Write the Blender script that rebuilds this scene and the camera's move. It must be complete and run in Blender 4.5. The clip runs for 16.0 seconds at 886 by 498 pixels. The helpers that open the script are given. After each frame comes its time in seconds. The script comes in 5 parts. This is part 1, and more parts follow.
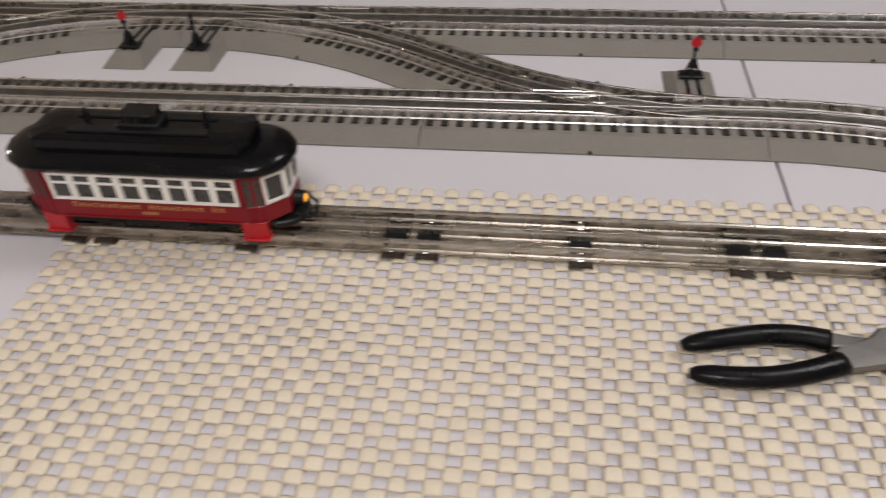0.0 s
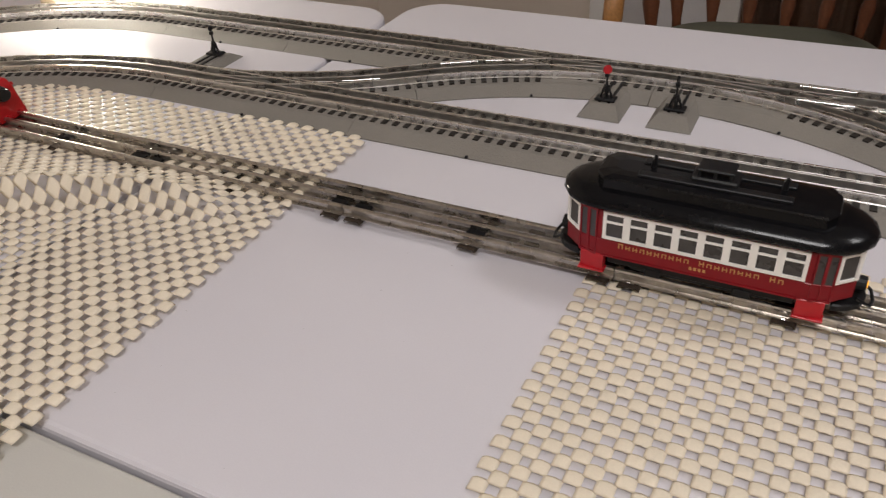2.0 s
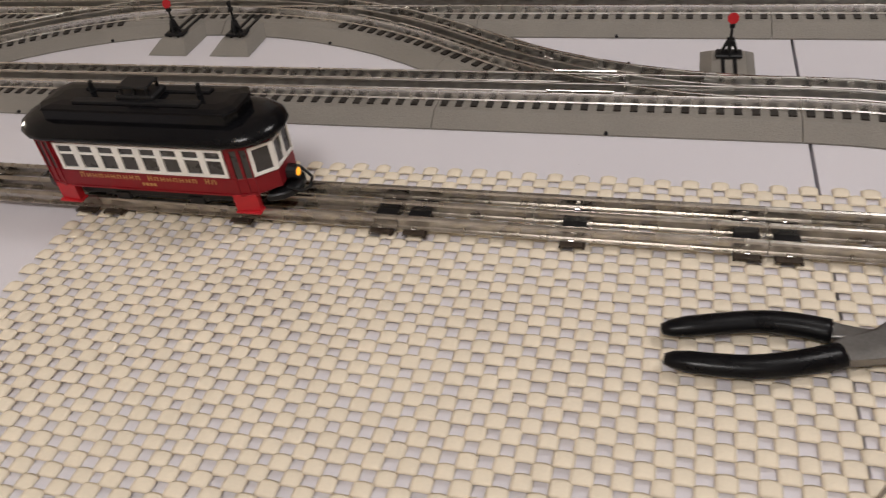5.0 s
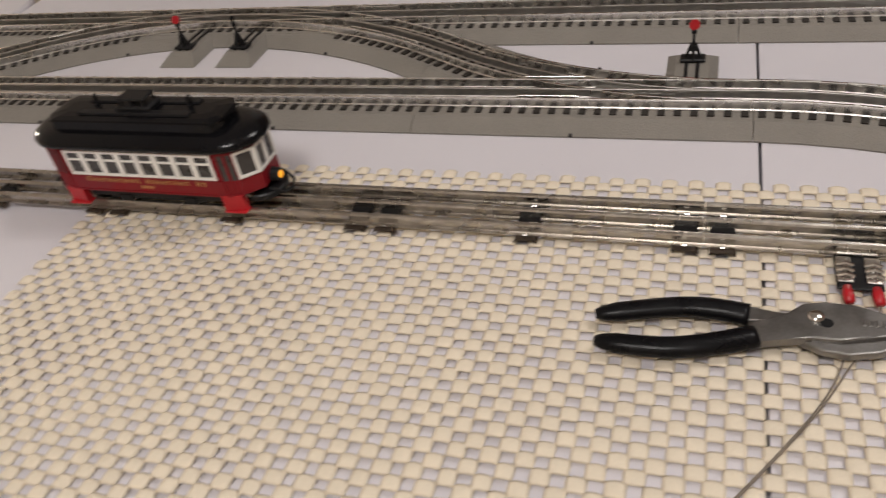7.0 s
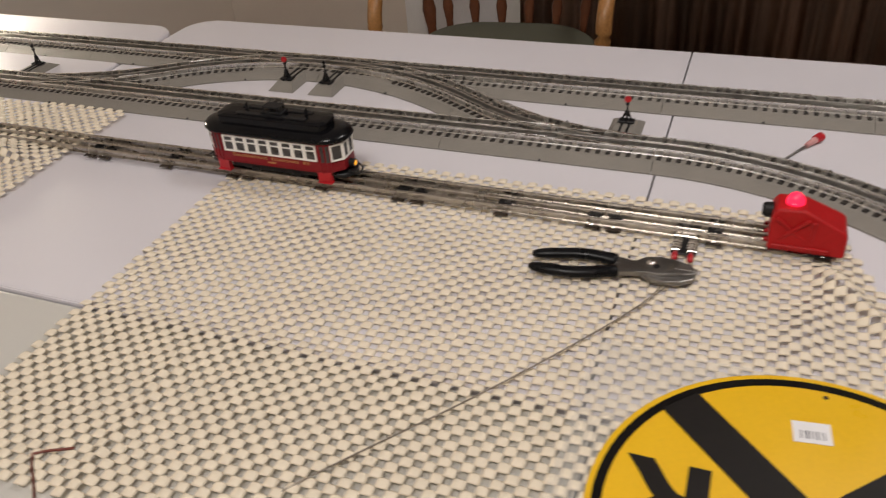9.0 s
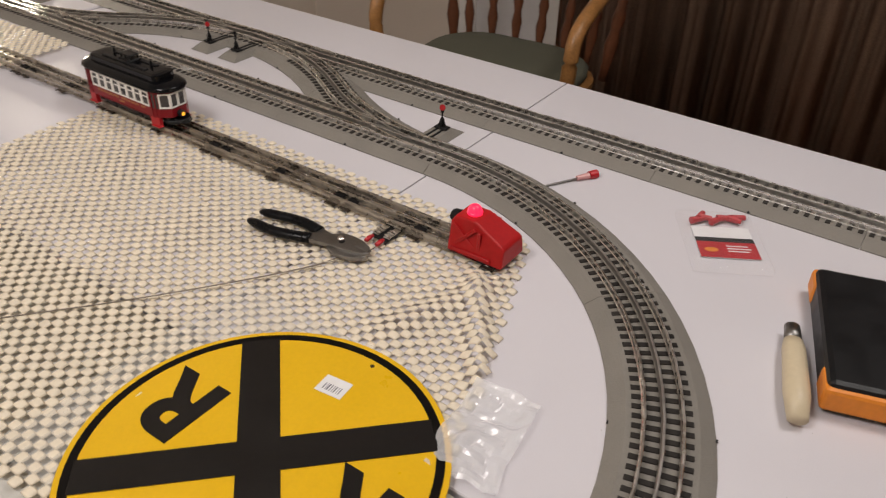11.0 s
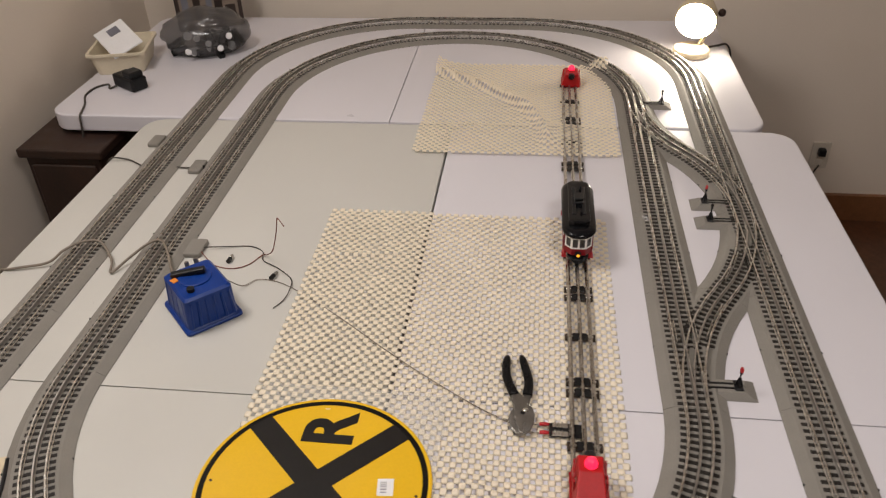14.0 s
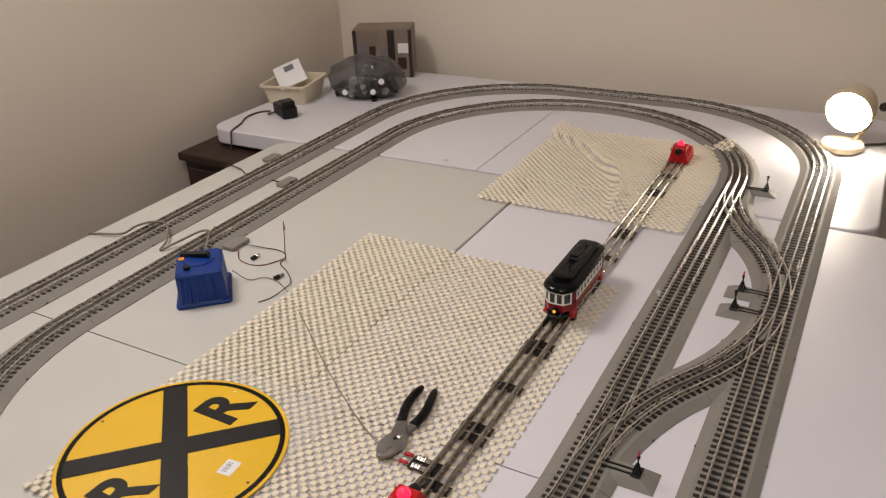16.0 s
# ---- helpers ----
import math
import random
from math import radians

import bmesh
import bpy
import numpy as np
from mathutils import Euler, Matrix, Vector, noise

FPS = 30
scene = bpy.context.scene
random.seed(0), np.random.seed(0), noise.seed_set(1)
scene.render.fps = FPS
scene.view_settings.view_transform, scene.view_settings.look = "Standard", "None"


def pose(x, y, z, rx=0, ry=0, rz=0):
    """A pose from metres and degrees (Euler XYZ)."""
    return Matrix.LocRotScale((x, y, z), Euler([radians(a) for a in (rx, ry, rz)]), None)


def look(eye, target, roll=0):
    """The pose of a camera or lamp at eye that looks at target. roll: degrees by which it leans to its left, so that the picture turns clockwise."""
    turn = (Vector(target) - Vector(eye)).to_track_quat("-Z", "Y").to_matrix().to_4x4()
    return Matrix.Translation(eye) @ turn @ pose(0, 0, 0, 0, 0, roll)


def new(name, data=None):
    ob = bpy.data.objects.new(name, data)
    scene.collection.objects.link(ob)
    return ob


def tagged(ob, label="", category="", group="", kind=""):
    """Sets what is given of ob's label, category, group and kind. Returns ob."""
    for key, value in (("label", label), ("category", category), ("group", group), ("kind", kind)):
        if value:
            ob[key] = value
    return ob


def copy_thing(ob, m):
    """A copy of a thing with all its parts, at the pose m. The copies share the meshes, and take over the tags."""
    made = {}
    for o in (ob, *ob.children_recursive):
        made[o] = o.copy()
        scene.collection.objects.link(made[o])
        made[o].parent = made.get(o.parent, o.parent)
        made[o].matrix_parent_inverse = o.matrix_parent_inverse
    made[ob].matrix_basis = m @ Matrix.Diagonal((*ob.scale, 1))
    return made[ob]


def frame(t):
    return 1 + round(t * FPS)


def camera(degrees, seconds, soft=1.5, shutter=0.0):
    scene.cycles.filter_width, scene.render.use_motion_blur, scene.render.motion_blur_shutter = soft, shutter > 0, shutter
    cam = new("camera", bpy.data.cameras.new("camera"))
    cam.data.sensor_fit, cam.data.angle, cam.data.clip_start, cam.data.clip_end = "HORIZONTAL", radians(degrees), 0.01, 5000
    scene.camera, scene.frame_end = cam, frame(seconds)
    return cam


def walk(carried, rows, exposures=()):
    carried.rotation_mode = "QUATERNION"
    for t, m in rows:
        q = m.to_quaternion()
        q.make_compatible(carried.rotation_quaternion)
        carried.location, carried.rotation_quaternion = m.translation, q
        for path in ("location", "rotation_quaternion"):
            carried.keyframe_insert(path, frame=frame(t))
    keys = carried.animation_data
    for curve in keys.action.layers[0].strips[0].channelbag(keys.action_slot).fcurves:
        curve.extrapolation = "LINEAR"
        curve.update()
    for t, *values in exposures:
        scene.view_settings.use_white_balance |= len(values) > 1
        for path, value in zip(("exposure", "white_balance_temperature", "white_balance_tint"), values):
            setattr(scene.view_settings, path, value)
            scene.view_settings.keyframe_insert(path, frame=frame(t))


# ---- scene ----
cam = camera(58.4, 16.0, soft=1.2, shutter=0.3)
PATH = [
    (0, (-0.14, -0.403, 0.348), (-0.372, 1.091, -0.962), -2.9),
    (0.5, (-0.215, -0.425, 0.348), (-0.679, 1.045, -0.927), -5.0),
    (1, (-0.293, -0.446, 0.349), (-0.911, 1.015, -0.868), -5.0),
    (1.5, (-0.317, -0.452, 0.348), (-1.041, 0.99, -0.834), -4.7),
    (2, (-0.34, -0.454, 0.347), (-1.121, 0.981, -0.806), -3.8),
    (2.5, (-0.355, -0.459, 0.35), (-1.166, 0.982, -0.776), -3.7),
    (3, (-0.35, -0.458, 0.345), (-1.162, 0.987, -0.775), -4.1),
    (3.5, (-0.316, -0.445, 0.321), (-1.051, 1.004, -0.845), -5.3),
    (4, (-0.257, -0.415, 0.329), (-0.868, 1.025, -0.917), -6.7),
    (4.5, (-0.154, -0.395, 0.31), (-0.694, 1.079, -0.929), -7.5),
    (4.7, (-0.111, -0.393, 0.315), (-0.623, 1.067, -0.952), -7.9),
    (6.8, (0.017, -0.384, 0.318), (-0.549, 1.064, -0.94), -10.5),
    (7, (-0.005, -0.414, 0.334), (-0.608, 1.024, -0.919), -10.6),
    (7.5, (-0.055, -0.461, 0.365), (-0.649, 0.98, -0.888), -9.1),
    (8, (-0.102, -0.519, 0.394), (-0.635, 0.941, -0.865), -8.3),
    (8.5, (-0.037, -0.611, 0.44), (-0.57, 0.879, -0.784), -6.4),
    (9, (0.116, -0.714, 0.475), (-0.531, 0.79, -0.674), -4.7),
    (9.5, (0.244, -0.714, 0.481), (-0.399, 0.82, -0.63), -2.4),
    (9.7, (0.282, -0.7, 0.472), (-0.371, 0.834, -0.633), -1.2),
    (11.8, (0.707, -0.542, 0.582), (-0.619, 0.367, -0.608), 1.6),
    (12, (0.732, -0.515, 0.652), (-0.678, 0.175, -0.587), 0.7),
    (12.5, (0.749, -0.436, 0.746), (-0.764, -0.105, -0.519), -0.3),
    (13, (0.756, -0.307, 0.793), (-0.837, -0.267, -0.415), -1.5),
    (13.2, (0.787, -0.249, 0.812), (-0.813, -0.303, -0.386), -0.6),
    (13.5, (0.827, -0.165, 0.832), (-0.789, -0.331, -0.335), -2.1),
    (14, (0.845, -0.083, 0.823), (-0.791, -0.301, -0.307), -2.0),
    (14.2, (0.862, -0.017, 0.842), (-0.746, -0.362, -0.296), -2.0),
    (14.5, (0.877, 0.088, 0.82), (-0.664, -0.458, -0.331), -0.6),
    (15, (0.848, 0.167, 0.826), (-0.711, -0.449, -0.264), -1.5),
    (15.5, (0.829, 0.276, 0.823), (-0.742, -0.413, -0.205), 0.3),
    (16, (0.744, 0.393, 0.719), (-0.799, -0.493, -0.194), -2.6),
]
walk(cam, [(t, look(eye, target, roll)) for t, eye, target, roll in PATH],
     [(0.0, -0.26, 6250, 10), (3.5, -0.28, 6300, 10), (7.0, -0.30, 6500, 10), (9.5, -0.28, 6550, 10), (12.0, -0.22, 6560, 10), (16.0, -0.20, 6580, 10)])

# ---- light ----
world = bpy.data.worlds.new("room_air")
scene.world = world
world.use_nodes = True
world.node_tree.nodes["Background"].inputs[0].default_value = (1.0, 0.93, 0.86, 1)
world.node_tree.nodes["Background"].inputs[1].default_value = 0.02


def lamp(name, eye, target, power, size, colour):
    data = bpy.data.lights.new(name, "AREA")
    data.shape, data.size, data.energy, data.color = "DISK", size, power, colour
    ob = new(name, data)
    ob.matrix_world = look(eye, target)
    return ob


lamp("ceiling_light", (0.78, 0.42, 1.64), (0.1, 0.0, 0), 18.5, 0.60, (1.0, 0.95, 0.915))
lamp("ceiling_light", (-0.1, -1.05, 1.60), (-0.3, 0.2, 0), 24.0, 0.60, (1.0, 0.95, 0.915))


# ---- materials ----
def mat(name, colour, rough=0.5, metal=0.0, vary=0.12, scale=30.0, bump=0.0, bscale=200.0, coat=0.0, per=0.0, emit=0.0, emit_colour=None, alpha=1.0, trans=0.0, spots=None, spec=0.5, stretch=None):
    m = bpy.data.materials.new(name)
    m.use_nodes = True
    n, l = m.node_tree.nodes, m.node_tree.links
    b = n["Principled BSDF"]
    b.inputs["Roughness"].default_value, b.inputs["Metallic"].default_value = rough, metal
    b.inputs["Coat Weight"].default_value = coat
    b.inputs["Transmission Weight"].default_value = trans
    b.inputs["Alpha"].default_value = alpha
    b.inputs["Specular IOR Level"].default_value = spec
    co = n.new("ShaderNodeTexCoord")
    big = n.new("ShaderNodeTexNoise")
    big.inputs["Scale"].default_value, big.inputs["Detail"].default_value = scale, 5
    if stretch:
        mp = n.new("ShaderNodeMapping")
        mp.inputs["Scale"].default_value = stretch
        l.new(co.outputs["Object"], mp.inputs["Vector"])
        l.new(mp.outputs["Vector"], big.inputs["Vector"])
    else:
        l.new(co.outputs["Object"], big.inputs["Vector"])
    fine = n.new("ShaderNodeTexNoise")
    fine.inputs["Scale"].default_value, fine.inputs["Detail"].default_value = bscale, 3
    l.new(co.outputs["Object"], fine.inputs["Vector"])
    add = n.new("ShaderNodeMath")
    add.operation = "ADD"
    l.new(big.outputs["Fac"], add.inputs[0])
    l.new(fine.outputs["Fac"], add.inputs[1])
    if per:
        info = n.new("ShaderNodeObjectInfo")
        geo = n.new("ShaderNodeNewGeometry")
        s = n.new("ShaderNodeMath")
        s.operation = "ADD"
        l.new(info.outputs["Random"], s.inputs[0])
        l.new(geo.outputs["Random Per Island"], s.inputs[1])
        k = n.new("ShaderNodeMath")
        k.operation = "MULTIPLY_ADD"
        k.inputs[1].default_value = per
        l.new(s.outputs[0], k.inputs[0])
        l.new(add.outputs[0], k.inputs[2])
        add = k
    rng = n.new("ShaderNodeMapRange")
    rng.inputs["From Min"].default_value, rng.inputs["From Max"].default_value = 0.6, 1.4
    rng.inputs["To Min"].default_value, rng.inputs["To Max"].default_value = 1 - vary, 1 + vary
    l.new(add.outputs[0], rng.inputs["Value"])
    mul = n.new("ShaderNodeMix")
    mul.data_type, mul.blend_type = "RGBA", "MULTIPLY"
    mul.inputs["Factor"].default_value = 1.0
    mul.inputs["A"].default_value = (*colour, 1)
    l.new(rng.outputs[0], mul.inputs["B"])
    out = mul.outputs["Result"]
    if spots:
        sp = n.new("ShaderNodeTexNoise")
        sp.inputs["Scale"].default_value, sp.inputs["Detail"].default_value = spots[0], 2
        l.new(co.outputs["Object"], sp.inputs["Vector"])
        sr = n.new("ShaderNodeMapRange")
        sr.inputs["From Min"].default_value, sr.inputs["From Max"].default_value = spots[1], spots[1] + 0.03
        l.new(sp.outputs["Fac"], sr.inputs["Value"])
        mx = n.new("ShaderNodeMix")
        mx.data_type = "RGBA"
        l.new(sr.outputs[0], mx.inputs["Factor"])
        l.new(out, mx.inputs["A"])
        mx.inputs["B"].default_value = (*spots[2], 1)
        out = mx.outputs["Result"]
    l.new(out, b.inputs["Base Color"])
    rr = n.new("ShaderNodeMapRange")
    rr.inputs["From Min"].default_value, rr.inputs["From Max"].default_value = 0.3, 0.7
    rr.inputs["To Min"].default_value, rr.inputs["To Max"].default_value = max(rough - 0.07, 0.02), min(rough + 0.09, 1)
    l.new(big.outputs["Fac"], rr.inputs["Value"])
    l.new(rr.outputs[0], b.inputs["Roughness"])
    if bump:
        bp = n.new("ShaderNodeBump")
        bp.inputs["Strength"].default_value, bp.inputs["Distance"].default_value = bump, 0.001
        l.new(fine.outputs["Fac"], bp.inputs["Height"])
        l.new(bp.outputs["Normal"], b.inputs["Normal"])
    if emit:
        b.inputs["Emission Color"].default_value = (*(emit_colour or colour), 1)
        b.inputs["Emission Strength"].default_value = emit
    return m


M_TABLE = mat("white_table_plastic", (0.66, 0.635, 0.675), 0.34, vary=0.03, scale=6, bump=0.12, bscale=900, spots=(260, 0.775, (0.25, 0.23, 0.22)))
M_TABLE_GREY = mat("almond_table_plastic", (0.54, 0.525, 0.49), 0.36, vary=0.04, scale=6, bump=0.12, bscale=900, spots=(260, 0.775, (0.2, 0.19, 0.18)))
M_LEG = mat("grey_leg_steel", (0.25, 0.25, 0.26), 0.45, 0.3)
M_ROAD = mat("grey_ballast_plastic", (0.228, 0.209, 0.184), 0.6, vary=0.14, scale=25, bump=0.9, bscale=900)
M_TIE = mat("dark_tie_plastic", (0.016, 0.013, 0.011), 0.6, spec=0.3, vary=0.2, scale=80, per=0.5, bump=0.2, bscale=1200)
M_RAIL = mat("nickel_rail", (0.80, 0.78, 0.75), 0.26, 1.0, vary=0.08, scale=60)
M_RAIL_DARK = mat("dark_centre_rail", (0.58, 0.56, 0.54), 0.34, 1.0, vary=0.08, scale=60)
M_TIN = mat("tinplate_rail", (0.50, 0.47, 0.43), 0.27, 1.0, vary=0.22, scale=50)
M_TIE_TIN = mat("brown_tin_tie", (0.040, 0.027, 0.018), 0.5, 0.2, vary=0.25, scale=120)
M_BLACK = mat("black_plastic", (0.008, 0.008, 0.009), 0.4, spec=0.3, vary=0.2)
M_GRIP = mat("cream_grip_mat", (0.87, 0.775, 0.620), 0.62, vary=0.06, scale=20, bump=0.35, bscale=700, per=0.12)
M_RED = mat("crimson_paint", (0.215, 0.005, 0.011), 0.36, vary=0.08, scale=60, coat=0.05, spec=0.3)
M_REDBRIGHT = mat("bright_red_plastic", (0.44, 0.009, 0.016), 0.38, vary=0.1, scale=60)
M_BUMPER = mat("red_bumper_paint", (0.40, 0.008, 0.010), 0.40, vary=0.12, scale=60, spec=0.3)
M_WHITE = mat("cream_white_paint", (0.87, 0.85, 0.82), 0.4, vary=0.04)
M_ROOF = mat("gloss_black_roof", (0.005, 0.005, 0.006), 0.15, vary=0.2, scale=40, spec=0.2)
M_GLASS = mat("smoky_window", (0.050, 0.046, 0.046), 0.3, vary=0.25, scale=90)
M_GOLD = mat("gold_lettering", (0.50, 0.26, 0.085), 0.5, vary=0.15)
M_STEEL = mat("brushed_steel", (0.27, 0.26, 0.25), 0.36, 1.0, vary=0.15, scale=60, bump=0.1, bscale=500)
M_BRIGHT = mat("bright_steel", (0.75, 0.73, 0.70), 0.2, 1.0)
M_GRIPBLACK = mat("black_dipped_rubber", (0.005, 0.005, 0.006), 0.30, spec=0.18, vary=0.2, scale=70, bump=0.15, bscale=400)
M_YELLOW = mat("yellow_sign_enamel", (0.78, 0.46, 0.010), 0.33, vary=0.05, scale=12, bump=0.05, bscale=300)
M_SIGNBLACK = mat("black_sign_enamel", (0.010, 0.008, 0.007), 0.48, spec=0.25, vary=0.2, scale=20)
M_PAPER = mat("white_paper", (0.78, 0.77, 0.78), 0.6, vary=0.04)
M_PALERED = mat("pale_red_plastic", (0.60, 0.30, 0.29), 0.3, vary=0.05)
M_INK = mat("grey_ink", (0.16, 0.16, 0.19), 0.6)
M_BLUE = mat("blue_moulded_plastic", (0.003, 0.032, 0.20), 0.36, spec=0.3, vary=0.1, scale=40, bump=0.08, bscale=500)
M_ORANGE = mat("orange_sticker", (0.75, 0.24, 0.02), 0.5, vary=0.1)
M_WIRE = mat("dark_wire", (0.05, 0.042, 0.036), 0.5, vary=0.2)
M_WIRE_TAN = mat("taupe_wire", (0.20, 0.165, 0.13), 0.5, vary=0.2)
M_WIRE_RED = mat("brown_red_wire", (0.16, 0.04, 0.025), 0.5, vary=0.2)
M_WALL = mat("beige_wall_paint", (0.75, 0.665, 0.575), 0.8, vary=0.03, scale=3, bump=0.25, bscale=250)
M_CEIL = mat("ceiling_paint", (0.75, 0.72, 0.68), 0.9, vary=0.03, scale=3, bump=0.3, bscale=150)
M_FLOOR = mat("red_brown_wood_floor", (0.11, 0.045, 0.022), 0.38, vary=0.4, scale=14, stretch=(0.1, 1, 1), bump=0.2, bscale=60)
M_BASE = mat("wood_baseboard", (0.20, 0.085, 0.035), 0.4, vary=0.2, scale=30)
M_DARKWOOD = mat("dark_stained_wood", (0.028, 0.012, 0.007), 0.55, vary=0.4, scale=20, stretch=(1, 1, 0.1))
M_OAK = mat("honey_oak_wood", (0.36, 0.17, 0.055), 0.35, vary=0.35, scale=40, stretch=(1, 1, 0.08))
M_SPINDLE = mat("reddish_brown_wood", (0.13, 0.045, 0.02), 0.35, vary=0.3, scale=40)
M_CUSHION = mat("olive_green_cloth", (0.105, 0.105, 0.075), 0.85, vary=0.1, scale=20, bump=0.5, bscale=400)
# the curtain's vertical streaks paint the light and shade of its folds into the colour
M_CURTAIN = mat("brown_fold_streaked_curtain", (0.36, 0.235, 0.165), 0.6, vary=0.8, scale=9, stretch=(1.6, 0.3, 0.04), bump=0.3, bscale=500)
M_BULB = mat("lit_globe", (1, 0.95, 0.85), 0.4, emit=75, emit_colour=(1.0, 0.90, 0.74))
M_LAMPBASE = mat("cream_lamp_base", (0.62, 0.52, 0.36), 0.45, vary=0.05)
M_REDLIGHT = mat("lit_red_lens", (0.8, 0.01, 0.02), 0.3, emit=1.6, emit_colour=(1.0, 0.02, 0.08))
M_HEADLIGHT = mat("lit_amber_headlight", (1.0, 0.45, 0.05), 0.3, emit=1.0, emit_colour=(1.0, 0.42, 0.02))
M_BASKET = mat("cream_plastic_basket", (0.66, 0.58, 0.44), 0.45, vary=0.05)
M_CARTON = mat("brown_printed_carton", (0.22, 0.17, 0.135), 0.5, vary=0.2, scale=12)
M_CARTON_DARK = mat("dark_carton_print", (0.03, 0.018, 0.014), 0.5, vary=0.2, scale=12)
M_POLY = mat("clear_plastic_film", (0.84, 0.84, 0.84), 0.10, vary=0.02, alpha=0.15)
M_SMOKEPOLY = mat("smoky_plastic_film", (0.09, 0.085, 0.085), 0.14, vary=0.3, scale=25, alpha=0.6)
M_SLEEVE = mat("thin_clear_sleeve", (0.92, 0.92, 0.94), 0.10, vary=0.02, alpha=0.05)
M_BAG = mat("crinkled_clear_bag", (0.95, 0.95, 0.97), 0.06, vary=0.02, alpha=0.42, spec=0.9)
M_PLATE = mat("ivory_cover_plate", (0.60, 0.54, 0.46), 0.4)
M_FROG = mat("grey_frog_plate", (0.20, 0.19, 0.17), 0.4, 0.4)


def let_light_through(m, amount, colour):
    """A thin soft sheet: some of the light goes through."""
    n, l = m.node_tree.nodes, m.node_tree.links
    tr = n.new("ShaderNodeBsdfTranslucent")
    tr.inputs["Color"].default_value = (*colour, 1)
    mix = n.new("ShaderNodeMixShader")
    mix.inputs["Fac"].default_value = amount
    l.new(n["Principled BSDF"].outputs[0], mix.inputs[1])
    l.new(tr.outputs[0], mix.inputs[2])
    l.new(mix.outputs[0], n["Material Output"].inputs["Surface"])


let_light_through(M_GRIP, 0.16, (0.90, 0.82, 0.68))


# ---- mesh helpers ----
def part(name, bm, material, parent, label="", smooth=False):
    me = bpy.data.meshes.new(name)
    bmesh.ops.recalc_face_normals(bm, faces=bm.faces)
    bm.to_mesh(me)
    bm.free()
    return part_from(name, me, material, parent, label, smooth)


def part_from(name, me, material, parent, label="", smooth=False):
    if not me.materials:
        me.materials.append(material)
    if smooth:
        me.polygons.foreach_set("use_smooth", [True] * len(me.polygons))
    ob = new(name, me)
    ob.parent = parent
    return tagged(ob, label)


def thing(name, m, label, category, group="", kind=""):
    ob = new(name)
    ob.empty_display_size = 0.02
    ob.matrix_world = m
    return tagged(ob, label, category, group, kind)


def solo(name, bm, material, m, label, category, group="", kind="", smooth=False):
    ob = part(name, bm, material, None, "", smooth)
    ob.matrix_world = m
    return tagged(ob, label, category, group, kind)


def box(bm, x0, x1, y0, y1, z0, z1, bevel=0.0, seg=1, m=None):
    g = bmesh.new()
    bmesh.ops.create_cube(g, size=1)
    for v in g.verts:
        v.co = Vector((x0 + (v.co.x + 0.5) * (x1 - x0), y0 + (v.co.y + 0.5) * (y1 - y0), z0 + (v.co.z + 0.5) * (z1 - z0)))
    if bevel:
        bmesh.ops.bevel(g, geom=g.edges[:], offset=bevel, segments=seg, affect="EDGES", profile=0.5)
    return join(bm, g, m)


def join(bm, g, m=None):
    if m is not None:
        bmesh.ops.transform(g, matrix=m, verts=g.verts)
    me = bpy.data.meshes.new("scratch")
    g.to_mesh(me)
    g.free()
    bm.from_mesh(me)
    bpy.data.meshes.remove(me)
    return bm


def cyl(bm, p0, p1, r0, r1=None, seg=14):
    p0, p1 = Vector(p0), Vector(p1)
    g = bmesh.new()
    bmesh.ops.create_cone(g, cap_ends=True, segments=seg, radius1=r0, radius2=r0 if r1 is None else r1, depth=(p1 - p0).length)
    m = Matrix.Translation((p0 + p1) / 2) @ (p1 - p0).to_track_quat("Z", "Y").to_matrix().to_4x4()
    return join(bm, g, m)


def ball(bm, c, r, seg=16, scale=(1, 1, 1)):
    g = bmesh.new()
    bmesh.ops.create_uvsphere(g, u_segments=seg, v_segments=seg // 2 + 2, radius=r)
    return join(bm, g, Matrix.Translation(c) @ Matrix.Diagonal((*scale, 1)))


def prism(bm, outline, z0, z1, bevel=0.0, m=None, seg=1):
    """A flat outline, raised from z0 to z1."""
    g = bmesh.new()
    low = [g.verts.new((x, y, z0)) for x, y in outline]
    face = g.faces.new(low)
    r = bmesh.ops.extrude_face_region(g, geom=[face])
    for v in r["geom"]:
        if isinstance(v, bmesh.types.BMVert):
            v.co.z = z1
    if bevel:
        edges = [e for e in g.edges if len(e.link_faces) == 2 and e.calc_face_angle(0) > 0.5 and abs(e.verts[0].co.z - e.verts[1].co.z) < 1e-6]
        bmesh.ops.bevel(g, geom=edges, offset=bevel, segments=seg, affect="EDGES", profile=0.5)
    return join(bm, g, m)


def rounded(x0, x1, y0, y1, r, n=6, corners=(1, 1, 1, 1)):
    out = []
    for k, (cx, cy, a0) in enumerate(((x1 - r, y1 - r, 0), (x0 + r, y1 - r, 90), (x0 + r, y0 + r, 180), (x1 - r, y0 + r, 270))):
        if corners[k]:
            out += [(cx + r * math.cos(radians(a0 + 90 * i / n)), cy + r * math.sin(radians(a0 + 90 * i / n))) for i in range(n + 1)]
        else:
            out.append(((x1, y1), (x0, y1), (x0, y0), (x1, y0))[k])
    return out


